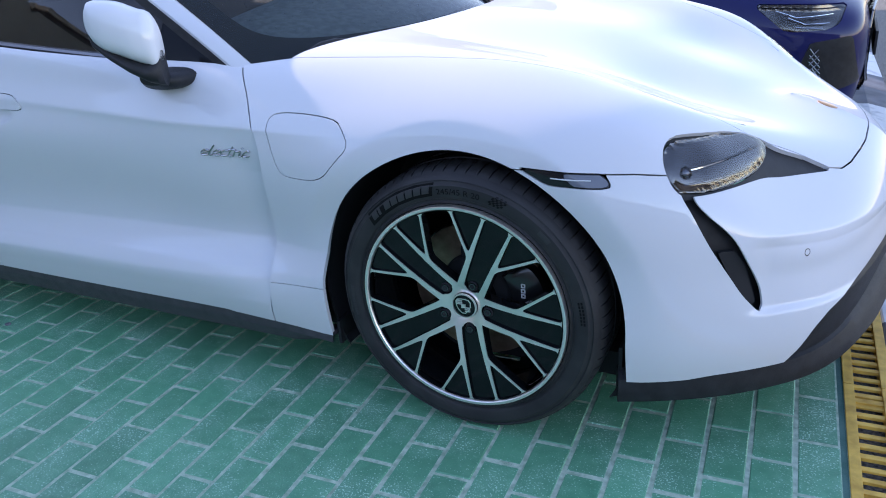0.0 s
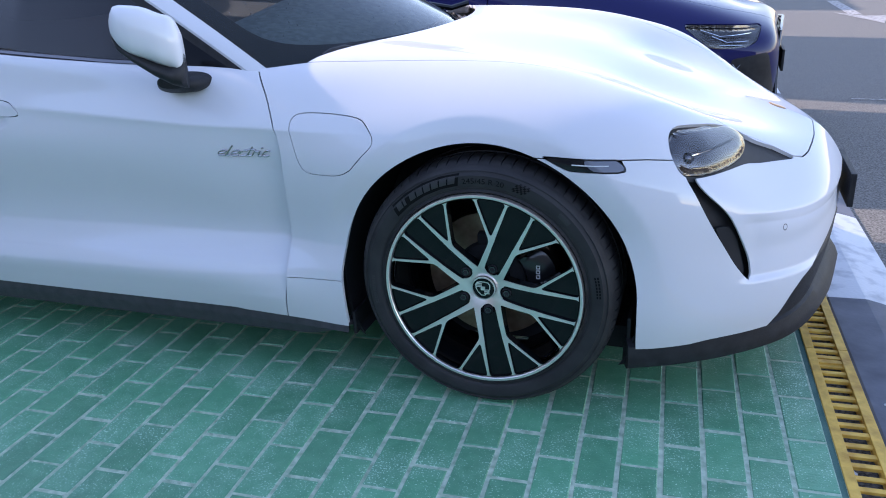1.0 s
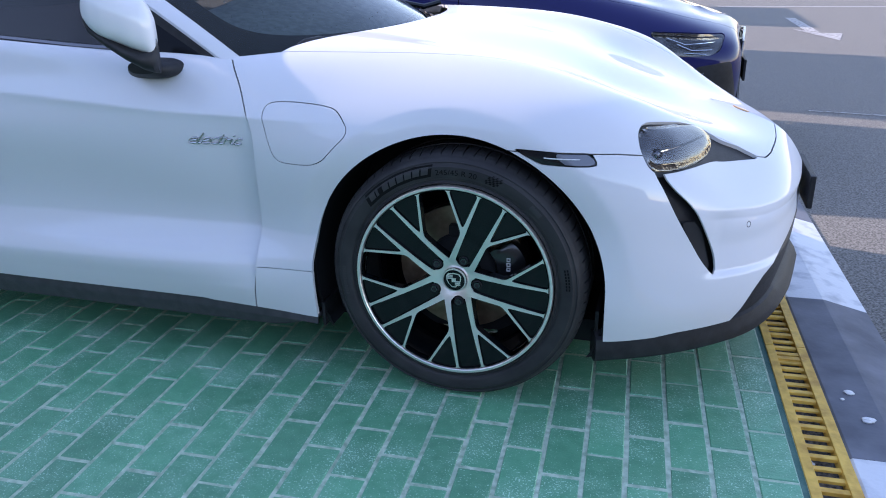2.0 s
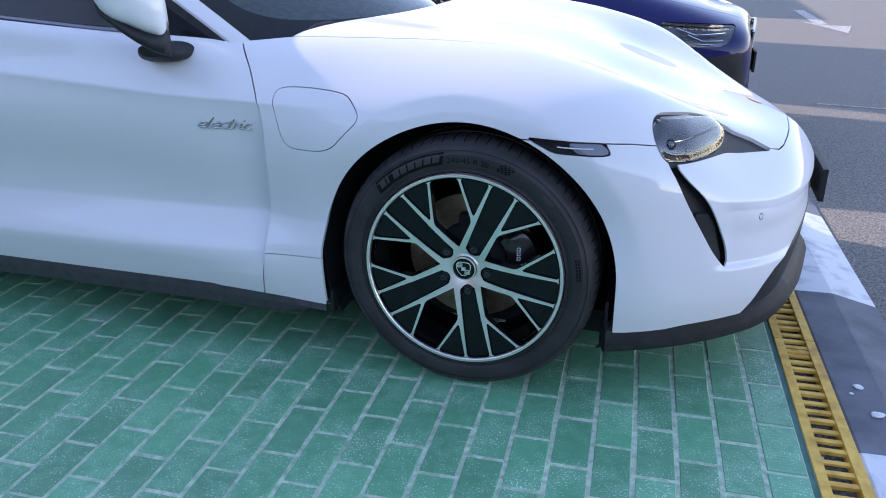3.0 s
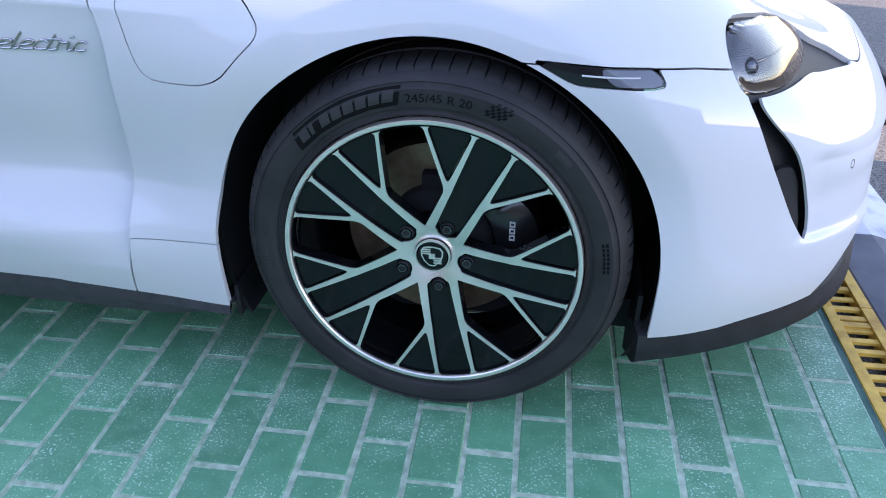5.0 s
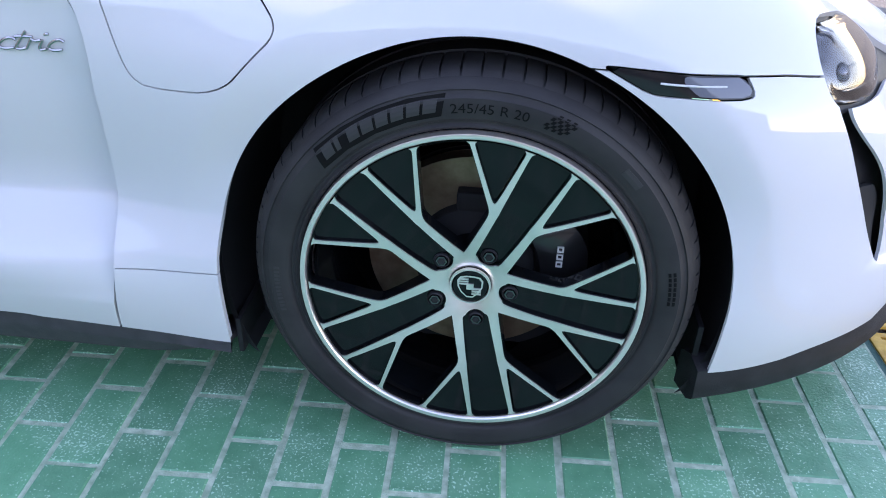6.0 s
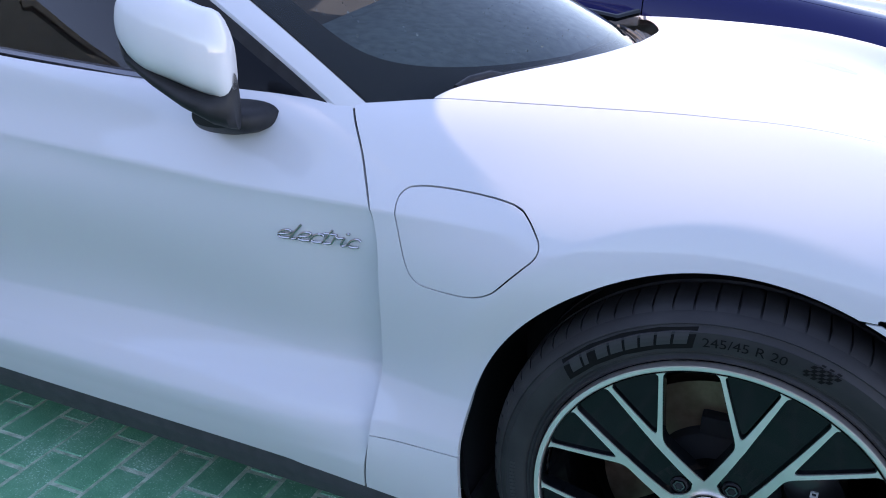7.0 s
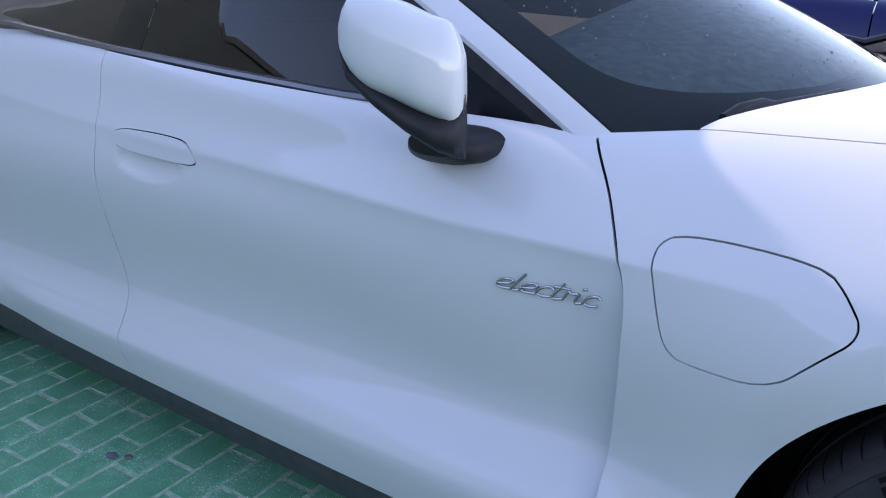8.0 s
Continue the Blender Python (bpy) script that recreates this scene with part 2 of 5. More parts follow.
def shell(name, grid, tests, mat, parent, depth=0.012, lift=0.0, label="", flange=True):
    """The piece of a skin on which all tests are positive, cut cleanly along their edges, with its rim folded inwards by depth."""
    nrm = grid_normals(grid)
    mid = nrm[grid.shape[0] // 4, grid.shape[1] // 3]
    if mid[1] > 0:
        nrm = -nrm
    rows, cols = grid.shape[:2]
    pts, nor = (grid + nrm * lift).reshape(-1, 3), nrm.reshape(-1, 3)
    base = grid.reshape(-1, 3)
    vals = np.stack([t(base) for t in tests])
    i, j = np.meshgrid(np.arange(rows - 1), np.arange(cols - 1), indexing="ij")
    q = np.stack([i * cols + j, i * cols + j + 1, (i + 1) * cols + j + 1, (i + 1) * cols + j], -1).reshape(-1, 4)
    pos = vals[:, q] > 0
    whole = pos.all((0, 2))
    gone = (~pos).all(2).any(0)
    faces = q[whole].tolist()
    P, N, B = {}, {}, {}
    cuts, count = {}, [len(pts)]

    def place(k):
        return B[k] if k in B else base[k]

    def value(k, t):
        return vals[t, k] if k < len(base) else float(tests[t](B[k][None])[0])

    for poly in q[~whole & ~gone].tolist():
        for t in range(len(tests)):
            out = []
            w = [value(k, t) for k in poly]
            for k in range(len(poly)):
                a, b, wa, wb = poly[k - 1], poly[k], w[k - 1], w[k]
                if (wa > 0) != (wb > 0):
                    key = (min(a, b), max(a, b), t)
                    if key not in cuts:
                        f = wa / (wa - wb)
                        c = count[0]
                        count[0] += 1
                        B[c] = place(a) + (place(b) - place(a)) * f
                        pa, pb = P.get(a, pts[a] if a < len(pts) else None), P.get(b, pts[b] if b < len(pts) else None)
                        na, nb = N.get(a, nor[a] if a < len(nor) else None), N.get(b, nor[b] if b < len(nor) else None)
                        P[c], N[c] = pa + (pb - pa) * f, na + (nb - na) * f
                        cuts[key] = c
                    out.append(cuts[key])
                if wb > 0:
                    out.append(b)
            poly = [k for n, k in enumerate(out) if k != out[n - 1]]
            if len(poly) < 3:
                break
        if len(poly) >= 3:
            faces.append(poly)
    used = sorted({k for f in faces for k in f})
    index = {k: n for n, k in enumerate(used)}
    V = [P[k] if k in P else pts[k] for k in used]
    M = [N[k] if k in N else nor[k] for k in used]
    F = [[index[k] for k in f] for f in faces]
    loops = [M[k] for f in F for k in f]
    if flange:
        edges = {}
        for f in F:
            for k in range(len(f)):
                e = (f[k - 1], f[k])
                if (e[1], e[0]) in edges:
                    del edges[(e[1], e[0])]
                else:
                    edges[e] = 1
        top, low = {}, {}
        for a, b in list(edges):
            for k in (a, b):
                if k not in top:
                    top[k], low[k] = len(V), len(V) + 1
                    V += [V[k], V[k] - M[k] * depth]
            f = [top[b], top[a], low[a], low[b]]
            n = np.cross(V[f[1]] - V[f[0]], V[f[3]] - V[f[0]])
            n = n / max(np.linalg.norm(n), 1e-9)
            F.append(f)
            loops += [n] * 4
    me = bpy.data.meshes.new(name)
    me.from_pydata([tuple(v) for v in V], [], F)
    me.polygons.foreach_set("use_smooth", [True] * len(F))
    me.normals_split_custom_set([tuple(float(c) for c in n / max(np.linalg.norm(n), 1e-9)) for n in loops])
    me.materials.append(mat)
    ob = new(name, me)
    ob.parent = parent
    return tagged(ob, label)


def text_mesh(words, size, shear=0.0, thick=0.0, thin=0.0):
    """The letters of a word as (vertices, faces), drawn with the built-in font from the origin to the right."""
    c = bpy.data.curves.new("letters", "FONT")
    c.body, c.size, c.shear, c.extrude, c.resolution_u = words, size, shear, thick, 3
    c.offset = -thin
    ob = new("letters", c)
    me = ob.evaluated_get(bpy.context.evaluated_depsgraph_get()).to_mesh()
    vs, fs = [tuple(v.co) for v in me.vertices], [tuple(f.vertices) for f in me.polygons]
    bpy.data.objects.remove(ob)
    bpy.data.curves.remove(c)
    return vs, fs


def mapped(vs, fs, f):
    bm = bmesh.new()
    made = [bm.verts.new(f(*v)) for v in vs]
    for face in fs:
        if len(set(face)) > 2:
            try:
                bm.faces.new([made[k] for k in face])
            except ValueError:
                pass
    return bm


# ---- body of the white car: eight styling lines from the rear door round to the nose ----
LINE_SILL = [(-3.9, .90, .25), (-1.9, .940, .222), (-1.2, .941, .222), (-.62, .940, .21), (-.35, .945, .195), (0, .95, .2), (.40, .932, .22), (.58, .86, .225), (.77, .715, .225), (.91, .42, .22), (1.0, 0, .22)]
LINE_BULGE = [(-3.9, .93, .36), (-1.9, .960, .348), (-1.2, .961, .352), (-.62, .960, .352), (-.35, .955, .34), (0, .96, .34), (.41, .95, .33), (.60, .872, .32), (.79, .715, .32), (.93, .42, .32), (1.02, 0, .32)]
LINE_LEDGE = [(-3.9, .93, .43), (-1.9, .934, .41), (-1.2, .930, .415), (-.62, .934, .43), (-.35, .957, .43), (0, .965, .43), (.41, .955, .42), (.60, .872, .40), (.785, .715, .39), (.93, .42, .385), (1.02, 0, .38)]
LINE_HOLLOW = [(-3.9, .94, .58), (-1.9, .944, .57), (-1.2, .938, .56), (-.62, .946, .56), (-.35, .963, .57), (0, .97, .57), (.39, .96, .55), (.59, .87, .50), (.775, .71, .465), (.925, .42, .455), (1.01, 0, .45)]
LINE_SHOULDER = [(-3.9, .95, .80), (-1.9, .980, .785), (-1.2, .978, .765), (-.62, .966, .75), (-.35, .968, .74), (0, .968, .74), (.36, .951, .72), (.58, .858, .64), (.76, .71, .55), (.915, .42, .53), (1.0, 0, .52)]
LINE_ROLL = [(-3.9, .90, .93), (-1.9, .930, .925), (-1.2, .922, .89), (-.62, .90, .865), (-.35, .895, .858), (0, .895, .865), (.31, .878, .845), (.50, .828, .775), (.68, .685, .655), (.86, .41, .605), (.95, 0, .60)]
LINE_CREST = [(-3.9, .80, 1.04), (-1.9, .87, 1.04), (-1.2, .868, .982), (-.66, .80, .957), (-.35, .77, .961), (0, .75, .952), (.28, .72, .90), (.47, .68, .832), (.63, .565, .74), (.80, .34, .66), (.885, 0, .65)]
LINE_HOOD = [(-3.9, .55, 1.06), (-1.9, .6, 1.06), (-1.2, .55, 1.02), (-.62, .55, .998), (-.35, .54, .988), (0, .53, .938), (.26, .51, .877), (.42, .47, .810), (.57, .39, .752), (.72, .22, .695), (.79, 0, .69)]
LINE_CENTRE = [(-3.9, 0, 1.07), (-1.9, 0, 1.07), (-1.2, 0, 1.04), (-.62, 0, 1.02), (-.35, 0, 1.0), (0, 0, .945), (.22, 0, .88), (.36, 0, .83), (.48, 0, .785), (.60, 0, .735), (.68, 0, .725)]
STATIONS = [-1.0, 1.0, 1.7, 2.28, 2.55, 2.9, 3.27, 3.51, 3.74, 4.07, 4.5]
HEIGHTS = [0, .13, .21, .35, .53, .67, .84, 1.08, 1.60]


ARCH_X, ARCH_Z, ARCH_R = -0.006, 0.357, 0.4245
WHEEL_Z, TYRE_R = 0.3685, 0.372
REAR_X = -3.10

gap_front = smooth_curve([(.18, -.642), (.21, -.639), (.357, -.611), (.45, -.616), (.55, -.603), (.62, -.592), (.733, -.584), (.773, -.589), (.815, -.602), (.854, -.624), (.891, -.645), (.953, -.698), (1.0, -.74)])
gap_back = smooth_curve([(.20, -1.897), (.347, -1.899), (.43, -1.907), (.56, -1.904), (.737, -1.878), (.856, -1.866), (.928, -1.870), (1.034, -1.893), (1.1, -1.91)])
window_line = curve([(-3.9, 1.09), (-2.9, 1.098), (-2.39, 1.08), (-1.87, 1.032), (-1.474, 1.0), (-1.178, .978), (-.749, .954), (-.6, .95)])
white_bottom = curve([(-3.9, .25), (-2.0, .224), (-.82, .222), (-.77, .214), (-.70, .207), (-.62, .205), (-.418, .197), (.3, .2), (.41, .222), (.75, .222), (.785, .265), (.814, .315), (.84, .345), (.876, .366), (.94, .386), (1.1, .40)])
hood_edge = smooth_curve([(-.8, .84), (-.68, .81), (-.545, .772), (-.42, .765), (-.25, .755), (-.06, .738), (.09, .706), (.164, .692), (.27, .666), (.36, .644), (.44, .619), (.50, .597), (.54, .584), (.58, .576), (.62, .567), (.65, .548), (.69, .51), (.737, .475), (.78, .455), (.81, .444), (.835, .412), (.95, .30)])
hood_rear = curve([(0, -.33), (.1, -.333), (.2, -.346), (.3, -.364), (.4, -.388), (.5, -.417), (.6, -.453), (.66, -.482), (.71, -.515), (.74, -.538), (.773, -.556), (1.0, -.57)])
hood_front = curve([(0, .893), (.04, .893), (.152, .886), (.242, .872), (.345, .852), (.403, .833), (.46, .79)])
bumper_top = curve([(-.1, .752), (.366, .750), (.425, .747), (.49, .738), (.55, .730), (.66, .698), (.83, .630)])
FLAP = rounded([(-.530, .850), (-.556, .826), (-.541, .765), (-.520, .690), (-.485, .681), (-.382, .681), (-.330, .737), (-.287, .777), (-.318, .818), (-.348, .840)], 2)
LAMP = rounded([(.472, .785), (.480, .758), (.497, .726), (.520, .702), (.55, .698), (.60, .697), (.646, .693), (.663, .706), (.655, .727), (.618, .753), (.565, .775), (.51, .791), (.480, .798)], 2, 0.22)
SURROUND = rounded([(.466, .792), (.473, .760), (.494, .718), (.517, .692), (.545, .689), (.60, .688), (.634, .683), (.666, .677), (.70, .664), (.748, .651), (.818, .632), (.745, .674), (.690, .703), (.640, .736), (.602, .758), (.56, .780), (.51, .799), (.476, .807)], 2, 0.2)
VENT = rounded([(.508, .708), (.546, .646), (.577, .585), (.616, .514), (.650, .452), (.690, .392), (.698, .402), (.690, .450), (.668, .506), (.650, .548), (.632, .582), (.608, .612), (.575, .644), (.545, .678), (.537, .702)], 2, 0.2)
MARKER = rounded([(.160, .7575), (.236, .7215), (.371, .7205), (.3785, .7265), (.362, .7515)], 1, 0.07)
HANDLE = rounded([(-1.792, .8795), (-1.795, .834), (-1.56, .824), (-1.500, .827), (-1.535, .872), (-1.63, .879)], 2, 0.2)


def arch(v, cx=ARCH_X, grow=0.0):
    """Positive outside the opening of the wheel arch at cx."""
    dz = np.maximum(v[:, 2] - ARCH_Z, 0)
    return np.sqrt((v[:, 0] - cx) ** 2 + dz**2) - ARCH_R - grow


lamp_inner = curve([(.40, .66), (.47, .62), (.56, .55), (.60, .505), (.64, .488), (.69, .450), (.74, .427), (.78, .407), (.84, .38)])


def lamp_in(outline, grow=0.0):
    """Like inside(), on the outer flank of the nose only."""
    g = inside(outline, grow)
    return lambda v: np.where(np.abs(v[:, 1]) > lamp_inner(v[:, 0]), g(v), -.05)


def lamp_out(outline, grow=0.0):
    g = lamp_in(outline, grow)
    return lambda v: -g(v)


def right(v):
    return -v[:, 1]


def left(v):
    return v[:, 1]


def skin():
    """The painted surface of the whole car: rows from the right sill over the bonnet to the left sill, columns from tail to nose."""
    half = [np.array(l) for l in (LINE_SILL, LINE_BULGE, LINE_LEDGE, LINE_HOLLOW, LINE_SHOULDER, LINE_ROLL, LINE_CREST, LINE_HOOD, LINE_CENTRE)]
    for l in half:
        l[:, 1] *= -1
    cage = half + [l * (1, -1, 1) for l in half[-2::-1]]
    knots = HEIGHTS + [2 * HEIGHTS[-1] - h for h in HEIGHTS[-2::-1]]
    us = np.concatenate([np.linspace(a, b, max(5, int((b - a) / (.05 if b <= 1 else .016))), endpoint=False) for a, b in zip(STATIONS, STATIONS[1:])] + [[STATIONS[-1]]])
    vs = list(np.arange(0, .90, .0062))
    step = .0062
    while vs[-1] + step * 1.07 < HEIGHTS[-1] - .015:
        step *= 1.07 if step < .024 else 1
        vs.append(vs[-1] + step)
    vs = np.array(vs + [HEIGHTS[-1]])
    vs = np.concatenate([vs, (2 * HEIGHTS[-1] - vs)[-2::-1]])
    along = np.stack([spline(STATIONS, l, us) for l in cage])
    p = spline(knots, along, vs)
    flat = p.reshape(-1, 3)
    side = np.sign(flat[:, 1])
    # a band round each wheel arch turns in towards the opening
    for cx in (ARCH_X, REAR_X):
        d = arch(flat, cx)
        u = np.clip((.070 - d) / .070, 0, 1.6)
        w = np.where(u < .12, u * u * 4.17, u - .06) * np.clip((flat[:, 2] - .36) / .2, 0, 1) * (np.abs(flat[:, 0] - cx) < .7) * (d > -.10)
        s = np.abs(flat[:, 1])
        flat[:, 1] -= side * w * .019 * (s > .80)
    x, s, z = flat[:, 0], np.abs(flat[:, 1]), flat[:, 2]
    # crease along the doors: below it the flank falls in
    crease = np.interp(x, [-2.4, -1.9, -1.4, -1.1, -.89, -.74, -.53, -.2], [.92, .878, .848, .828, .813, .808, .801, .794])
    below = np.clip(crease - z, 0, .3)
    flat[:, 1] -= side * .032 * (1 - np.exp(-below / .042)) * np.interp(x, [-1.9, -1.2], [.45, 1]) * np.clip((-.22 - x) / .45, 0, 1) * np.clip((z - .385) / .075, 0, 1) * (s > .85)
    # ledge at the foot of the doors
    high = np.interp(x, [-2.4, -1.95, -1.12, -.61], [.372, .374, .392, .436])
    edge = np.interp(x, [-2.4, -1.95, -1.12, -.61], [.338, .338, .345, .360])
    rise = np.clip((high - z) / (high - edge), 0, 1)
    push = .010 * rise - .12 * np.clip(edge - z, 0, .06)
    flat[:, 1] += side * push * np.clip((-.56 - x) / .1, 0, 1) * np.clip((x + 2.5) / .2, 0, 1) * (s > .85)
    # the bumper is drawn in between its upper edge and the lower lip
    top = np.interp(x, [.62, .75, .84, .95, 1.02], [.588, .562, .540, .522, .515])
    low = np.interp(x, [.68, .78, .9, 1.02], [.388, .377, .358, .345])
    band = np.clip((top - z) / .024, 0, 1) * np.clip((z - low) / .016, 0, 1)
    away = np.stack([x - .2, flat[:, 1] * .8], 1)
    away /= np.maximum(np.linalg.norm(away, axis=1, keepdims=True), 1e-6)
    d = .011 * band * np.clip((x - .655) / .05, 0, 1)
    flat[:, :2] -= away * d[:, None]
    return p


def door_skin(p):
    """The doors turn inwards behind the front wing, with a pocket below the handle."""
    p = p.copy()
    f = p.reshape(-1, 3)
    side = np.sign(f[:, 1])
    back = np.maximum(gap_front(f[:, 2]) - f[:, 0], 0)
    zone = np.clip((f[:, 2] - .28) / .12, 0, 1) * np.clip((.82 - f[:, 2]) / .14, 0, 1)
    f[:, 1] -= side * .022 * np.exp(-(back / .13) ** 2) * zone
    e = 1 - ((f[:, 0] + 1.672) / .115) ** 2 - ((f[:, 2] - .812) / .034) ** 2
    f[:, 1] -= side * .016 * np.clip(e, 0, 1) ** 0.7
    return p


def surface(grid, x, z, side=-1, lift=0.0):
    """The place on the flank of a skin at (x, z), lifted off it."""
    n = grid_normals(grid)
    p, n = grid.reshape(-1, 3), n.reshape(-1, 3)
    d = (p[:, 0] - x) ** 2 + (p[:, 2] - z) ** 2 + 9.0 * ((p[:, 1] * side < 0) | (np.abs(p[:, 1]) < .45))
    k = np.argsort(d)[:4]
    w = 1 / (d[k] + 1e-7)
    q, m = (p[k] * w[:, None]).sum(0) / w.sum(), n[k].mean(0)
    m = m / np.linalg.norm(m) * (1 if m[1] * side > 0 else -1)
    return Vector((x, q[1], z)) + Vector(m) * lift


SKIN = skin()
DOORS = door_skin(SKIN)


def domed(grid, outline, rise, width):
    """The skin with a dome raised over an outline on the nose."""
    n = grid_normals(grid)
    if n[grid.shape[0] // 4, grid.shape[1] // 3][1] > 0:
        n = -n
    d = np.clip(lamp_in(outline)(grid.reshape(-1, 3)) / width, 0, 1).reshape(grid.shape[:2])
    return grid + n * (rise * np.sqrt(1 - (1 - d) ** 2))[..., None]


LENS = domed(SKIN, LAMP, .012, .040)
SMOKED = material("smoked_lens", (0.012, 0.012, 0.014), 0.12)
# Grey pane; its colour is raised to stand for what it reflects.
SMOKED_PALE = material("smoked_pane_sheen", (0.15, 0.16, 0.19), 0.10)
GAP = 0.0023

car = thing("sports_car", "white electric sports saloon with black lower trim, parked on green paving", "car")


def rod(points, r, n=8):
    pts = [Vector(p) for p in points]
    rings = []
    for k, p in enumerate(pts):
        d = (pts[min(k + 1, len(pts) - 1)] - pts[max(k - 1, 0)]).normalized()
        u = d.cross(Vector((0, 0, 1))).normalized()
        w = u.cross(d)
        rings.append([p + (u * math.cos(a) + w * math.sin(a)) * r for a in [2 * math.pi * i / n for i in range(n)]])
    return loft(rings)


def trace(grid, x0, z0, x1, z1, side, lift, n=10, bow=0.0):
    """A smooth line on a skin between two places in the side view."""
    a, m, e = [surface(grid, x0 + (x1 - x0) * f, z0 + (z1 - z0) * f, side, lift) for f in (0, .5, 1)]
    return [a * (2 * f - 1) * (f - 1) + m * 4 * f * (1 - f) + e * f * (2 * f - 1) + Vector((0, 0, bow * 4 * f * (1 - f))) for f in np.linspace(0, 1, n)]


def body_side(test):
    on_right = test is right
    shell("front_door", DOORS, [test, lambda v: gap_front(v[:, 2]) - GAP - v[:, 0], lambda v: v[:, 0] - gap_back(v[:, 2]) - GAP * .7, lambda v: v[:, 2] - white_bottom(v[:, 0]), lambda v: window_line(v[:, 0]) - v[:, 2], outside(HANDLE, .0012)], WHITE, car)
    # Dark strips added behind both door gaps stand in for the shade there.
    shell("door_seal", DOORS, [test, lambda v: .013 - np.abs(v[:, 0] - gap_front(v[:, 2])), lambda v: v[:, 2] - white_bottom(v[:, 0]), lambda v: window_line(v[:, 0]) - .01 - v[:, 2]], DARK, car, 0.0, -0.013, "dark strip put behind the door gap for its shade", False)
    shell("door_seal", SKIN, [test, lambda v: .013 - np.abs(v[:, 0] - gap_back(v[:, 2])), lambda v: v[:, 2] - white_bottom(v[:, 0]), lambda v: window_line(v[:, 0]) - .01 - v[:, 2]], DARK, car, 0.0, -0.013, "dark strip put behind the door gap for its shade", False)
    shell("door_handle", SKIN, [test, inside(HANDLE, -.0012)], WHITE, car, 0.006, 0.002, "flush white door handle")
    shell("rear_door", SKIN, [test, lambda v: gap_back(v[:, 2]) - GAP * .7 - v[:, 0], lambda v: v[:, 0] + 3.9, lambda v: v[:, 2] - white_bottom(v[:, 0]), lambda v: window_line(v[:, 0]) - v[:, 2], lambda v: arch(v, REAR_X)], WHITE, car)
    wing = [test, lambda v: v[:, 0] - gap_front(v[:, 2]) - GAP, arch, lambda v: np.abs(v[:, 1]) - hood_edge(v[:, 0]) - .0015]
    lower = lambda v: v[:, 2] - np.where(v[:, 0] < .05, .355, bumper_top(v[:, 0]))
    shell("front_wing", SKIN, wing + [lambda v: lower(v) - .0015, outside(FLAP, .0013), lamp_out(SURROUND), outside(MARKER, .001)], WHITE, car)
    shell("lower_wing", SKIN, wing + [lambda v: -lower(v) - .0008, lambda v: -v[:, 0], lambda v: v[:, 2] - white_bottom(v[:, 0])], WHITE, car)
    if on_right:
        shell("charging_flap", SKIN, [test, inside(FLAP, -.0013)], WHITE, car)
    shell("lamp_surround", SKIN, [test, lamp_in(SURROUND, .006), lamp_out(LAMP, .004)], BLACK, car, 0.02, -0.011, "matt black headlight surround")
    lamp = shell("headlight", LENS, [test, lamp_in(LAMP, .0025)], CLEAR, car, 0.02, -0.004, "clear headlight lens over chrome bowl")
    lamp.visible_shadow = False
    shell("bowl", LENS, [test, lamp_in(LAMP, .004)], BOWL, lamp, 0.0, -0.016, "", False)
    side = -1 if on_right else 1
    bm = bmesh.new()
    bmesh.ops.create_uvsphere(bm, u_segments=24, v_segments=14, radius=.016)
    bmesh.ops.translate(bm, vec=surface(SKIN, .520, .738, side, -.012), verts=bm.verts)
    part("projector", bm, TRIM, lamp, "", True)
    for name, x0, z0, x1, z1, r, mat in (("running_light", .520, .741, .642, .728, .0026, CHROME), ("lower_reflector", .520, .716, .635, .704, .0022, TRIM)):
        part(name, rod(trace(SKIN, x0, z0, x1, z1, side, -.004, 10, .004), r), mat, lamp, "bright strip inside the headlight", True)
    mk = shell("side_marker", SKIN, [test, inside(MARKER, -.0015)], SMOKED, car, 0.01, -0.001, "smoked side marker lamp")
    pane = rounded([(.268, .7505), (.296, .7245), (.368, .7235), (.374, .728), (.360, .7485)], 1, 0.08)
    shell("marker_pane", SKIN, [test, inside(pane)], SMOKED_PALE, mk, 0.002, 0.0004)
    part("light_bar", rod(trace(SKIN, .245, .7392, .335, .7378, side, .0004), .0016), PALE, mk, "", True)
    shell("air_inlet", SKIN, [test, inside(VENT, .035)], BLACK, car, 0.02, -0.03, "matt black air curtain inlet")
    # small vane across the inlet
    vane = rounded([(.604, .556), (.640, .553), (.662, .515), (.690, .42), (.686, .395), (.64, .47)], 1, 0.1)
    shell("inlet_vane", SKIN, [test, inside(vane)], DARK, car, 0.01, -0.014)


body_side(right)
body_side(left)
shell("bonnet", SKIN, [lambda v: hood_edge(v[:, 0]) - .0015 - np.abs(v[:, 1]), lambda v: v[:, 0] - hood_rear(np.abs(v[:, 1])), lambda v: np.where(np.abs(v[:, 1]) < .46, hood_front(np.abs(v[:, 1])) - .002 - v[:, 0], .1), lamp_out(SURROUND), lambda v: v[:, 2] - .58], WHITE, car)
front = lambda v: np.where(np.abs(v[:, 1]) > .40, bumper_top(v[:, 0]) - .0015 - v[:, 2], np.maximum(v[:, 0] - hood_front(np.abs(v[:, 1])) - .002, .60 - v[:, 2]))
shell("front_bumper", SKIN, [lambda v: v[:, 0] - .05, arch, front, outside(MARKER, .001), lamp_out(SURROUND), outside(VENT), lambda v: v[:, 2] - white_bottom(v[:, 0])], WHITE, car, 0.006)
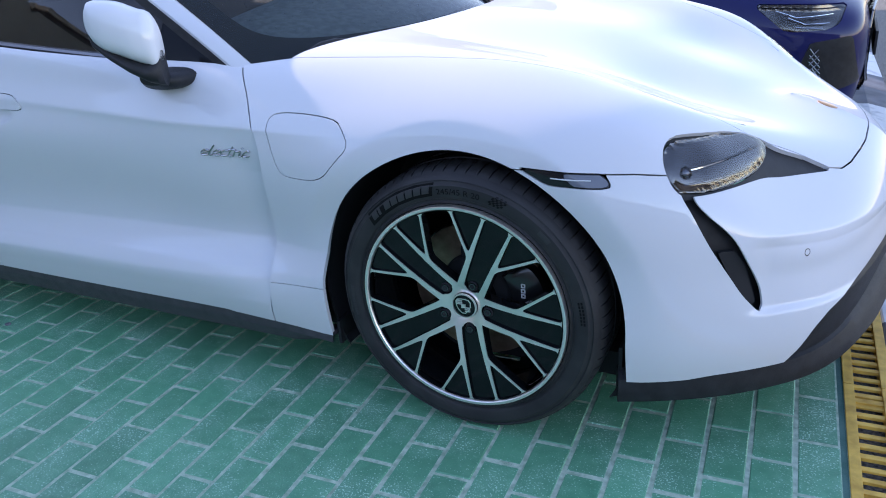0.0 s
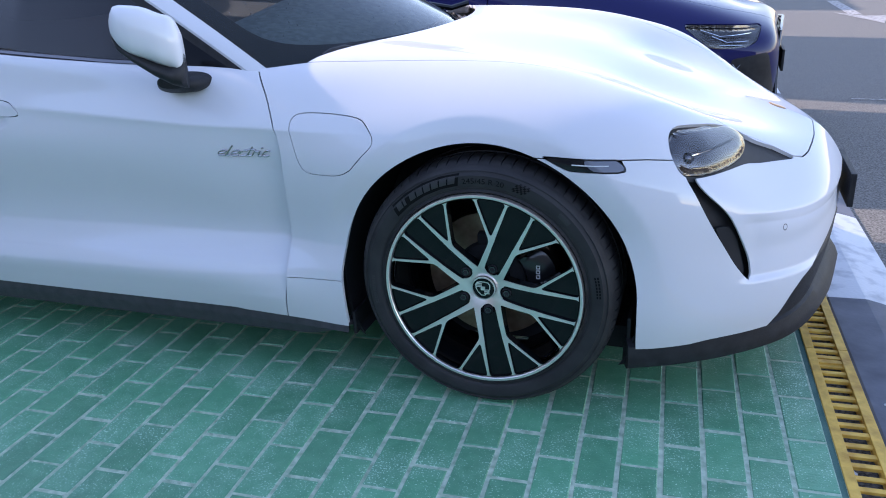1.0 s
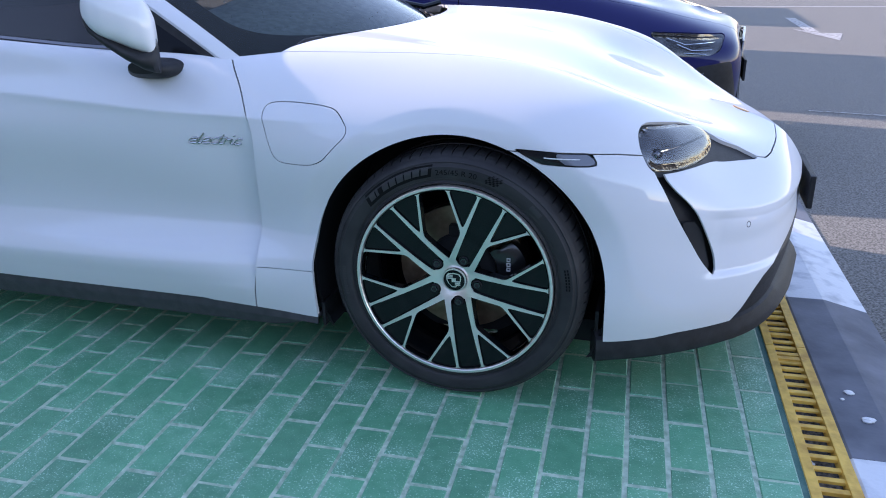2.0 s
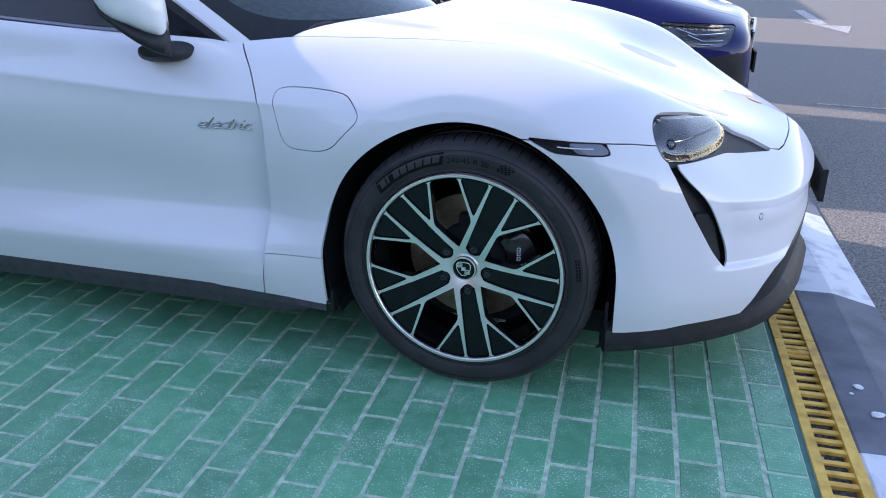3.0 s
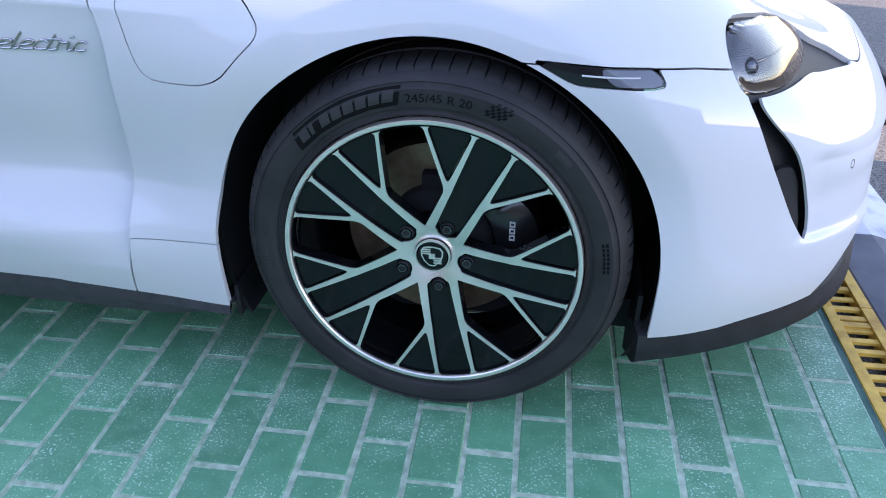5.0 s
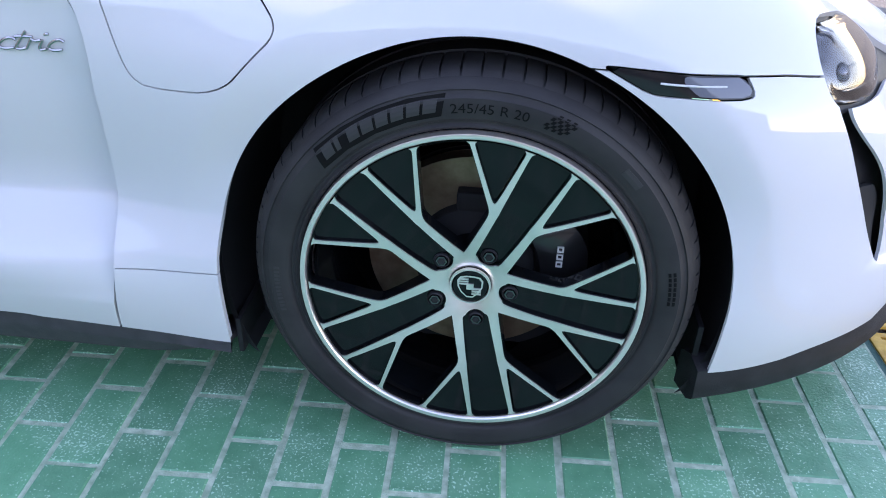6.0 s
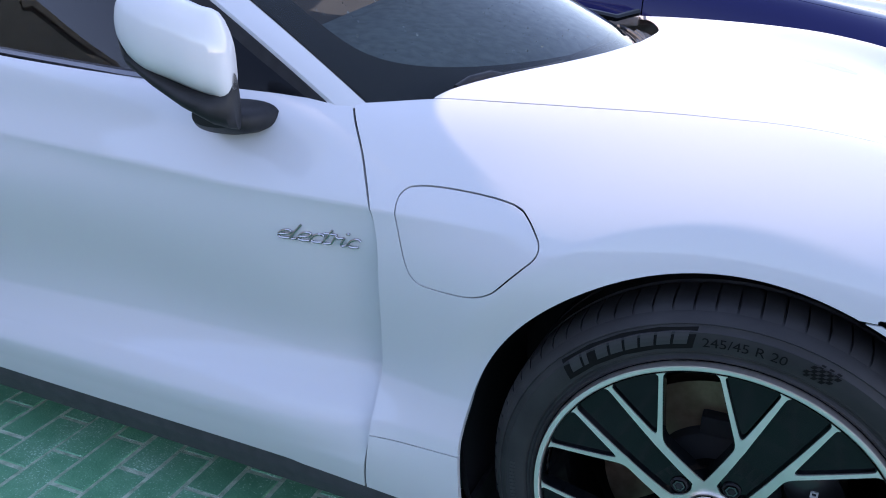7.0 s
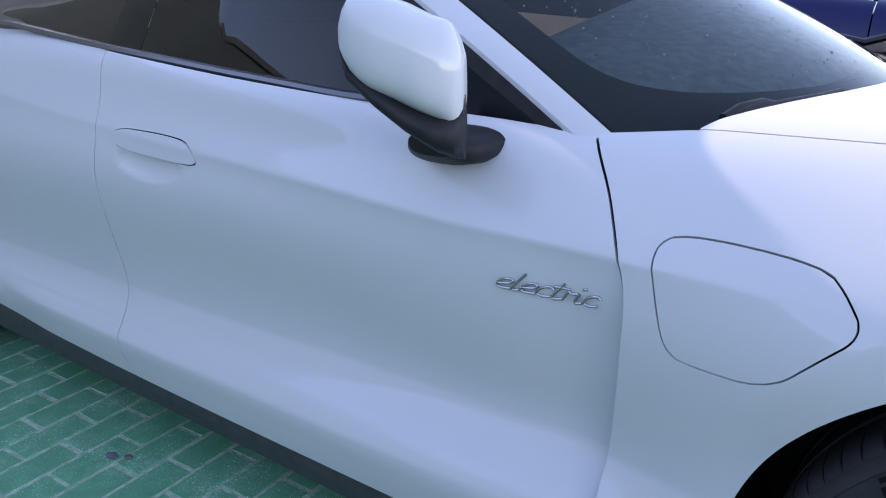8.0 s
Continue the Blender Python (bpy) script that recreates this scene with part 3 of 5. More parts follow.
shell("lower_grille", SKIN, [lambda v: v[:, 0] - .70, lambda v: white_bottom(v[:, 0]) + .01 - v[:, 2], lambda v: v[:, 2] - .15], BLACK, car, 0.02, -0.012, "matt black lower front grille")


# the black front lip, swept along the bottom of the bumper
def front_lip():
    top = spline(STATIONS[6:], np.array(LINE_SILL[6:]), np.linspace(STATIONS[6], STATIONS[-1], 40))
    rows = []
    for k, (x, s, z) in enumerate(top):
        f = k / 39
        out = .004 + .028 * np.clip((f - .35) / .4, 0, 1)
        n = np.array([0.35 + f, 1.0 - f * .9])
        n = n / np.linalg.norm(n)
        ring = [(-.03, .020), (.001, .006), (out * .6, -.020), (out, -.050), (out - .003, -.057), (out - .018, -.068), (-.06, -.066), (-.06, .01)]
        rows.append([(x + n[0] * o, -(s + n[1] * o), z + h) for o, h in ring])
    rows += [[(x, -y, z) for x, y, z in r] for r in rows[-2::-1]]
    return loft(rows)


part("front_lip", front_lip(), BLACK, car, "matt black front splitter lip", True)
for side in (-1, 1):
    rows = []
    for x in np.concatenate([np.linspace(-2.68, -.9, 18), np.linspace(-.86, -.43, 12)]):
        zt = float(white_bottom(x)) + .012
        zb = .142 + .055 * max(0, (x + .62) / .20) ** 2
        s = .938 + .006 * max(0, (x + .62) / .2)
        rows.append([(x, side * (s - .03), zt), (x, side * (s - .002), zt), (x, side * (s + .004), zt - .03), (x, side * (s + .002), (zt + zb) / 2), (x, side * (s - .010), zb + .008), (x, side * (s - .03), zb), (x, side * (s - .12), zb)])
    part("side_sill", loft(rows), SILL, car, "matt side sill, lightened for the ground it reflects", True)
    for cx in (ARCH_X, REAR_X):
        liner = [(ARCH_R + .005, side * .918), (ARCH_R + .022, side * .908), (ARCH_R + .022, side * .52), (.05, side * .50)]
        bm = bmesh.new()
        quads(bm, [[(cx + r * math.cos(a), y, max(ARCH_Z + r * math.sin(a), .16)) for a in np.linspace(-radians(28), radians(208), 60)] for r, y in liner])
        part("arch_liner", bm, DARK, car, "", True)
    # mud flaps before and behind the front wheel
    part("mud_flap", box(.392, .402, side * .70, side * .905, .15, .30, bevel=.003), BLACK, car)
    part("mud_flap", box(-.425, -.415, side * .72, side * .925, .165, .24, bevel=.003), BLACK, car)

# underbody and tail close the shell
part("underbody", box(-3.85, .46, -.80, .80, .15, .22), DARK, car)
part("bulkhead", box(-3.86, .30, -.50, .50, .22, .76), DARK, car)
ring = SKIN[:, 0]
bm = bmesh.new()
bm.faces.new([bm.verts.new(p) for p in ring])
part("tail_panel", bm, WHITE, car)

# ---- greenhouse ----
def pillar_front(t):
    return np.array([-.683 - .72 * t, .798 - .16 * t, .955 + .43 * t - .045 * t * t])


def pillar_back(t):
    return np.array([-.752 - .78 * t, .822 - .145 * t, .948 + .462 * t - .05 * t * t])


def screen_point(w, t):
    e = pillar_front(t)
    c = np.array([-.36 - .86 * t, 0, .93 + .50 * t - .06 * t * t])
    k = abs(w) ** 2.2
    return (c[0] + (e[0] - c[0]) * k, w * e[1], c[2] + (e[2] - c[2]) * k)


def screen_patch(test, drop):
    bm = bmesh.new()
    ws, ts = np.linspace(-1, 1, 301), np.linspace(-.04, 1, 181)
    grid = [[bm.verts.new(Vector(screen_point(w, t)) - Vector((.4, 0, .9)) * drop) for w in ws] for t in ts]
    for a in range(len(ts) - 1):
        for b in range(len(ws) - 1):
            if test((ws[b] + ws[b + 1]) / 2, (ts[a] + ts[a + 1]) / 2):
                bm.faces.new((grid[a][b], grid[a][b + 1], grid[a + 1][b + 1], grid[a + 1][b]))
    bmesh.ops.delete(bm, geom=[v for v in bm.verts if not v.link_faces], context="VERTS")
    return bm


screen = part("windscreen", screen_patch(lambda w, t: True, 0), SCREEN, car, "wet windscreen glass", True)
screen.visible_shadow = False
border = bmesh.new()
rings = [[] for _ in range(6)]
for a in np.linspace(0, 2 * math.pi, 240, endpoint=False):
    ca, sa = math.cos(a), math.sin(a)
    reach = min(1 / max(abs(ca), 1e-6), (.46 if sa > 0 else .58) / max(abs(sa), 1e-6))
    hole = (abs(ca / .915) ** 9 + abs(sa / .445) ** 9) ** (-1 / 9)
    for k, ring in enumerate(rings):
        d = hole + (reach - hole) * k / 5
        ring.append(Vector(screen_point(d * ca, .54 + d * sa)) - Vector((.4, 0, .9)) * .004)
quads(border, rings, True)
part("screen_border", border, FRIT, screen, "black printed edge of the glass", True)
# rain drops left on the glass
drops = bmesh.new()
rain = random.Random(11)
for k in range(260):
    w, t = rain.uniform(-.9, -.05), rain.uniform(.12, .75)
    r = rain.uniform(.0009, .0026)
    bmesh.ops.create_icosphere(drops, subdivisions=1, radius=r, matrix=Matrix.Translation(Vector(screen_point(w, t)) + Vector((.4, 0, .9)) * .0002) @ Matrix.Diagonal((1, 1, .6 + rain.random(), 1)))
tagged(part("water_drops", drops, CLEAR, screen, "", True), "clear rain drops on the glass", "", "", "stuff")
roof = []
for f in np.linspace(0, 1, 14):
    x = -1.35 - f * 2.4
    zc = 1.375 - .30 * max(0, f - .25) ** 1.6
    sc = .64 - .10 * f
    roof.append([(x + .16 * (1 - abs(w) ** 2.2) * (1 - f), w * sc, zc - .055 * abs(w) ** 2.5) for w in np.linspace(-1, 1, 25)])
bm = bmesh.new()
quads(bm, roof)
part("roof", bm, WHITE, car, "", True)
for side in (-1, 1):
    # A pillar: white outer face between windscreen and door glass
    rows = []
    for t in np.linspace(-.03, 1.0, 24):
        a, b = pillar_front(t), pillar_back(t)
        a[1] *= side
        b[1] *= side
        m = (a + b) / 2 + np.array([.005, side * .008, .007])
        rows.append([tuple(a + (.0, 0, -.004)), tuple(a * .7 + m * .3 + (.002, side * .003, .004)), tuple(m), tuple(b * .7 + m * .3 + (.0, side * .004, .003)), tuple(b), tuple(b + (0, -side * .03, -.02)), tuple(a + (0, -side * .03, -.03))])
    part("windscreen_pillar", loft(rows), WHITE, car, "", True)
    # black frame behind it
    rows = []
    for t in np.linspace(-.02, 1.0, 20):
        b = pillar_back(t)
        rows.append([(b[0] + .004, side * (b[1] + .003), b[2] + .002), (b[0] - .034, side * (b[1] + .004), b[2] - .004), (b[0] - .040, side * (b[1] - .004), b[2] - .006), (b[0], side * (b[1] - .02), b[2])])
    part("window_frame", loft(rows), BLACK, car, "", True)
    # door glass leans in from the window line to the roof
    def side_glass(x0, x1, s_off=0.0, n=30):
        bm = bmesh.new()
        rows = []
        for x in np.linspace(x0, x1, n):
            zb = float(window_line(x)) - .02
            sb = float(np.interp(x, [-3.9, -1.9, -1.2, -.75], [.80, .872, .868, .822])) - .004
            if x > -1.53:
                t = np.clip((-.752 - x) / .78, 0, 1)
                top = pillar_back(t) + np.array([0, -.004, -.004])
            else:
                top = np.array([x, .677 - .05 * (-1.53 - x), 1.36 - .10 * (-1.53 - x)])
            col = []
            for f in np.linspace(0, 1, 10):
                col.append((x, side * (sb + (top[1] - sb) * f + .03 * f * (1 - f) + s_off), zb + (max(top[2], zb + .002) - zb) * f))
            rows.append(col)
        quads(bm, rows)
        return bm
    for name, x0, x1 in (("quarter_glass", -.765, -1.00), ("front_window", -1.015, -1.80), ("rear_window", -1.925, -3.0)):
        part(name, side_glass(x0, x1), TINT_BLACK if name == "quarter_glass" else TINTED, car, "dark tinted side glass", True).visible_shadow = False
    part("window_post", side_glass(-1.80, -1.925, .001, 6), GLOSS, car, "gloss black pillar between the doors", True)
    part("window_post", side_glass(-.995, -1.02, .002, 3), BLACK, car, "", True)
    # bright strip along the bottom of the windows
    rows = []
    for x in np.linspace(-1.02, -3.0, 40):
        z = float(window_line(x))
        s = float(np.interp(x, [-3.9, -1.9, -1.2, -.75], [.80, .874, .870, .824]))
        rows.append([(x, side * (s - .012), z - .004), (x, side * (s + .002), z - .002), (x, side * (s + .004), z + .003), (x, side * (s - .001), z + .010), (x, side * (s - .014), z + .011)])
    part("window_strip", loft(rows), TRIM, car, "dark chrome window strip", True)

# cabin: lining and dashboard seen through the glass
cab = bmesh.new()
add_box(cab, -3.3, -.75, -.80, .80, .40, .46)
for y in (-.80, .80):
    add_box(cab, -3.3, -.75, y - .01, y + .01, .46, .93)
add_box(cab, -3.31, -3.29, -.7, .7, .46, 1.1)
part("cabin_lining", cab, DARK, car)
rows = [[(-.50 - dx, y, z - .035 * (y / .74) ** 2) for dx, z in ((0, .86), (.10, .925), (.30, .965), (.52, .975), (.60, .955), (.62, .80), (.3, .6), (0, .6))] for y in np.linspace(-.74, .74, 15)]
part("dashboard", loft(rows), speckle(material("dash_grain", (.12, .14, .14), .7), 40, (.09, .105, .105), (.14, .165, .165)), car, "grey grained dashboard", True)
# scuttle tray, wiper arms and the odds and ends at its far end
part("scuttle_tray", loft([[(float(hood_rear(abs(y))) - .012, y, .955 - .05 * abs(y) ** 3), (float(hood_rear(abs(y))) - .16, y, .94 - .06 * abs(y) ** 3), (float(hood_rear(abs(y))) - .16, y, .90), (float(hood_rear(abs(y))) - .012, y, .90)] for y in np.linspace(-.74, .74, 21)]), BLACK, car, "black plastic scuttle tray", True)


def on_screen(w, t, up=.012):
    return Vector(screen_point(w, t)) + Vector((.4, 0, .9)) * up


near_wiper = part("wiper", rod([(-.540, -.715, .966), (-.520, -.65, .976), (-.490, -.56, .979), (-.462, -.46, .977), (-.445, -.36, .975)], .006, 12), BLACK, car, "black windscreen wiper", True)
part("wiper_cap", rod([(-.545, -.70, .968), (-.532, -.665, .980), (-.515, -.61, .982), (-.500, -.58, .974)], .009, 12), BLACK, near_wiper, "", True)
for w0, w1, t0, t1 in ((.62, .30, .0, .01),):
    wiper = part("wiper", rod([on_screen(w0 + (w1 - w0) * f * 1.0, t0 + (t1 - t0) * f, .016 - .004 * f) for f in np.linspace(0, 1, 8)], .009), BLACK, car, "black windscreen wiper", True)
    part("wiper_blade", rod([on_screen(w1 + (w0 - w1) * f * 1.6 - .05, t1 + .004 + .006 * f, .008) for f in np.linspace(0, 1, 10)], .006), BLACK, wiper, "", True)
arm = rod([(-.50, .66, 1.0), (-.56, .60, .985), (-.68, .50, 1.02)], .012)
part("wiper_arm", arm, GLOSS, car, "", True)
part("hinge_cover", box(-.60, -.50, .66, .73, .955, .985, bevel=.008), speckle(material("sandy_plastic", (.4, .33, .27), .6), 20, (.30, .24, .20), (.45, .38, .33)), car)

# ---- door mirrors ----
def mirror(side):
    a, b = Vector((-.832, side * .972, 0)), Vector((-.990, side * 1.054, 0))
    along = (b - a).normalized()
    across = Vector((along.y, -along.x, 0)) * (1 if side < 0 else -1)
    def section(f, lo, hi, thick, n=28, power=2.6):
        c = a + (b - a) * f
        ring = []
        for i in range(n):
            t = 2 * math.pi * i / n
            ct, st = math.cos(t), math.sin(t)
            u = math.copysign(abs(ct) ** (2 / power), ct) * thick
            h = (lo + hi) / 2 + math.copysign(abs(st) ** (2 / power), st) * (hi - lo) / 2
            ring.append(c - across * u + Vector((0, 0, h)))
        return ring
    fs = [0, .012, .03, .06, .1, .16, .25, .35, .45, .55, .65, .74, .82, .89, .94, .975, 1.0]
    lo = spline([0, .05, .12, .3, .6, .9, 1], [.993, .976, .978, .992, 1.016, 1.052, 1.085], fs)
    hi = spline([0, .05, .2, .5, .8, .94, 1], [1.078, 1.104, 1.126, 1.149, 1.158, 1.143, 1.112], fs)
    th = np.interp(fs, [0, .03, .1, .3, .7, .9, .97, 1], [.030, .042, .052, .064, .062, .047, .03, .012])
    fs2 = [0, .06, .2, .45, .7, .92, 1.0]
    lo2 = np.interp(fs2, [0, .1, .3, .6, .9, 1], [.925, .930, .945, .988, 1.030, 1.062])
    hi2 = np.interp(fs2, [0, .1, .3, .6, .9, 1], [1.02, .99, .998, 1.026, 1.063, 1.085])
    root = part("door_mirror", loft([section(f, l, h, t, 24, 2.2) for f, l, h, t in zip(fs2, lo2, hi2, [.028, .044, .054, .056, .05, .036, .012])]), BLACK, car, "black lower mirror housing", True)
    part("mirror_cap", loft([section(f, l, h, t) for f, l, h, t in zip(fs, lo, hi, th)]), WHITE, root, "white mirror cap", True)
    foot = loft([[(-.900 + .073 * k * math.copysign(abs(math.cos(t)) ** .75, math.cos(t)), side * s, z - .008 + .027 * k * math.copysign(abs(math.sin(t)) ** .75, math.sin(t))) for t in np.linspace(0, 2 * math.pi, 28, endpoint=False)] for s, z, k in ((.86, .935, .95), (.905, .934, 1.0), (.94, .936, .9), (.965, .945, .6))])
    part("mirror_foot", foot, BLACK, root, "black mirror foot", True)
    return root


mirror(-1)

# ---- badge, script, sensors and plate board ----
door_y = [surface(DOORS, x, .742).y for x in np.linspace(-.82, -.60, 9)]
LETTER_E = [(0, .42), (.55, .50), (.95, .74), (.72, 1), (.30, .86), (.06, .45), (.30, .06), (1.05, .10)]
LETTER_L = [(0, .10), (.45, .95), (.80, 1.75), (.55, 1.3), (.22, .35), (.45, .02), (1.0, .12)]
LETTER_C = [(1.0, .82), (.60, 1.0), (.14, .62), (.16, .18), (.55, .02), (1.05, .12)]
LETTER_T = [(.55, 1.6), (.30, .7), (.22, .18), (.50, .0), (1.0, .14)]
LETTER_R = [(0, .05), (.10, .55), (.18, .92), (.45, .80), (1.0, .88)]
LETTER_I = [(.2, .9), (.10, .30), (.35, .0), (1.0, .12)]


def script_line(points, x0, wide, r=.0022):
    """One drawn stroke of the chrome word on the door."""
    path = []
    for u, v in spline(range(len(points)), points, np.linspace(0, len(points) - 1, 6 * len(points))):
        px = -.797 + x0 + wide * u + .009 * v
        path.append((px, float(np.interp(px, np.linspace(-.82, -.60, 9), door_y)) - .0022, .7235 + .0170 * v))
    return rod(path, r, 6)


word = bmesh.new()
at = 0.0
for letter, wide in ((LETTER_E, .027), (LETTER_L, .015), (LETTER_E, .026), (LETTER_C, .025), (LETTER_T, .020), (LETTER_R, .018), (LETTER_I, .013), (LETTER_C, .023)):
    strokes = [letter]
    if letter is LETTER_T:
        strokes.append([(-.1, 1.12), (.5, 1.16), (1.2, 1.12)])
    if letter is LETTER_I:
        strokes.append([(.25, 1.36), (.42, 1.44), (.7, 1.44)])
    for line in strokes:
        stroke = script_line(line, at, wide)
        me = bpy.data.meshes.new("stroke")
        stroke.to_mesh(me)
        stroke.free()
        word.from_mesh(me)
        bpy.data.meshes.remove(me)
    at += wide
part("door_script", word, material("script_chrome", (.42, .41, .41), .2, 1.0), car, "chrome word reading electric", True)
top_points = SKIN.reshape(-1, 3)
top_points = top_points[(top_points[:, 2] > .58) & (np.abs(top_points[:, 1]) < .2) & (top_points[:, 0] > .6)]


def hood_z(x, y):
    d = (top_points[:, 0] - x) ** 2 + (top_points[:, 1] - y) ** 2 + 1e-7
    k = np.argsort(d)[:6]
    return float((top_points[k, 2] / d[k]).sum() / (1 / d[k]).sum())


part("bonnet_badge", loft([[(.780 + r * .028 * math.cos(t), r * .016 * math.sin(t), hood_z(.780 + r * .028 * math.cos(t), r * .016 * math.sin(t)) + h) for t in np.linspace(0, 2 * math.pi, 16, endpoint=False)] for r, h in ((1, -.004), (1, .0015), (.8, .0028))]), GOLD, car, "small gold and red shield badge", True)
for side in (-1, 1):
    at = surface(SKIN, .776, .511, side, 0)
    out = surface(SKIN, .776, .511, side, 1) - at
    bm = lathe([(.0068, .001), (.0072, -.0012), (.0092, -.0012), (.0095, .001)], 24)
    bmesh.ops.transform(bm, matrix=Matrix.Translation(at) @ Vector((0, -1, 0)).rotation_difference(out).to_matrix().to_4x4(), verts=bm.verts)
    part("parking_sensor", bm, TRIM, car, "", True)
part("plate_board", box(1.010, 1.028, -.155, .155, .396, .508, bevel=.004), BLACK, car, "black number plate holder")

# ---- wheels ----
RIM_R, LUG_TURN = 0.283, radians(65)


def face(r):
    """How far out the face of the rim lies at a radius."""
    return -.9665 + .048 * math.exp(-min(r, RIM_R) / .08)


def bar_value(x, y, a, b, w0, w1):
    """Positive inside a tapering bar from a to b with round ends."""
    d = (b[0] - a[0], b[1] - a[1])
    t = np.clip(((x - a[0]) * d[0] + (y - a[1]) * d[1]) / (d[0] ** 2 + d[1] ** 2), 0, 1)
    return (w0 + (w1 - w0) * t) / 2 - np.hypot(x - a[0] - d[0] * t, y - a[1] - d[1] * t)


def spoke_face(v):
    """Positive on the machined face of the rim: double spokes with side branches, rounded where they join."""
    r, a = np.hypot(v[:, 0], v[:, 2]), np.arctan2(v[:, 2], v[:, 0]) - LUG_TURN
    a = np.abs((a + math.pi / 5) % (2 * math.pi / 5) - math.pi / 5)
    x, y = r * np.cos(a), r * np.sin(a)
    branch = (.273 * math.cos(radians(27)), .273 * math.sin(radians(27)))
    f = np.stack([bar_value(x, y, (.040, .030), (.274, .0380), .019, .0074), bar_value(x, y, (.150, .0375), branch, .009, .007), .0595 - r, r - .2695])
    k = .0032
    joined = k * np.log(np.exp(np.clip(f / k, -60, 60)).sum(0)) - .0005
    return np.minimum(joined, -bar_value(x, y, (.068, 0), (.236, 0), .040, .0605))


def plate(corners, turn, sink, thick=.01):
    """A dark infill panel between spoke lines, following the rim's face."""
    bm = bmesh.new()
    rot = Matrix.Rotation(turn, 2)
    a, b, c, d = [Vector(p) for p in corners]
    rows = []
    for k in range(9):
        f = k / 8
        l, r = a.lerp(b, f), d.lerp(c, f)
        rows.append([(lambda q, R: (q.x, face(R) + sink, q.y))(rot @ l.lerp(r, g / 4), l.lerp(r, g / 4).length) for g in range(5)])
    quads(bm, rows)
    made = bmesh.ops.extrude_face_region(bm, geom=bm.faces[:])
    bmesh.ops.translate(bm, vec=(0, thick, 0), verts=[g for g in made["geom"] if isinstance(g, bmesh.types.BMVert)])
    return bm


def arc_map(radius, start, out):
    """Bend flat letters round the sidewall, reading clockwise from the angle start."""
    def f(x, y, z):
        a = start - x / radius
        r = radius + y
        return (r * math.cos(a), sidewall(r) - out, r * math.sin(a))
    return f


TYRE_PROFILE = [(.283, -.950), (.287, -.9575), (.291, -.960), (.2945, -.9565), (.2985, -.9565), (.3005, -.9600), (.306, -.9630), (.322, -.9655), (.3345, -.9645), (.3365, -.9618), (.345, -.9588), (.3465, -.9605), (.3515, -.9565), (.3585, -.947), (.364, -.934), (.3655, -.915), (.366, -.84), (.3655, -.77), (.362, -.75), (.35, -.735), (.32, -.728), (.283, -.745)]


def sidewall(r):
    return float(np.interp(r, [p[0] for p in TYRE_PROFILE[:15]], [p[1] for p in TYRE_PROFILE[:15]]))


def bars(cells, radius, start, height, out=.0012, slant=0.0):
    bm = bmesh.new()
    f = arc_map(radius, start, out)
    for x0, x1, y0, y1 in cells:
        n = 4
        steps = max(1, round((y1 - y0) * height / .006))
        levels = [y0 + (y1 - y0) * h / steps for h in range(steps + 1)]
        quads(bm, [[f(x0 + (x1 - x0) * k / n + slant * y, y * height, 0) for k in range(n + 1)] for y in levels])
    made = bmesh.ops.extrude_face_region(bm, geom=bm.faces[:])
    bmesh.ops.translate(bm, vec=(0, .004, 0), verts=[g for g in made["geom"] if isinstance(g, bmesh.types.BMVert)])
    return bm


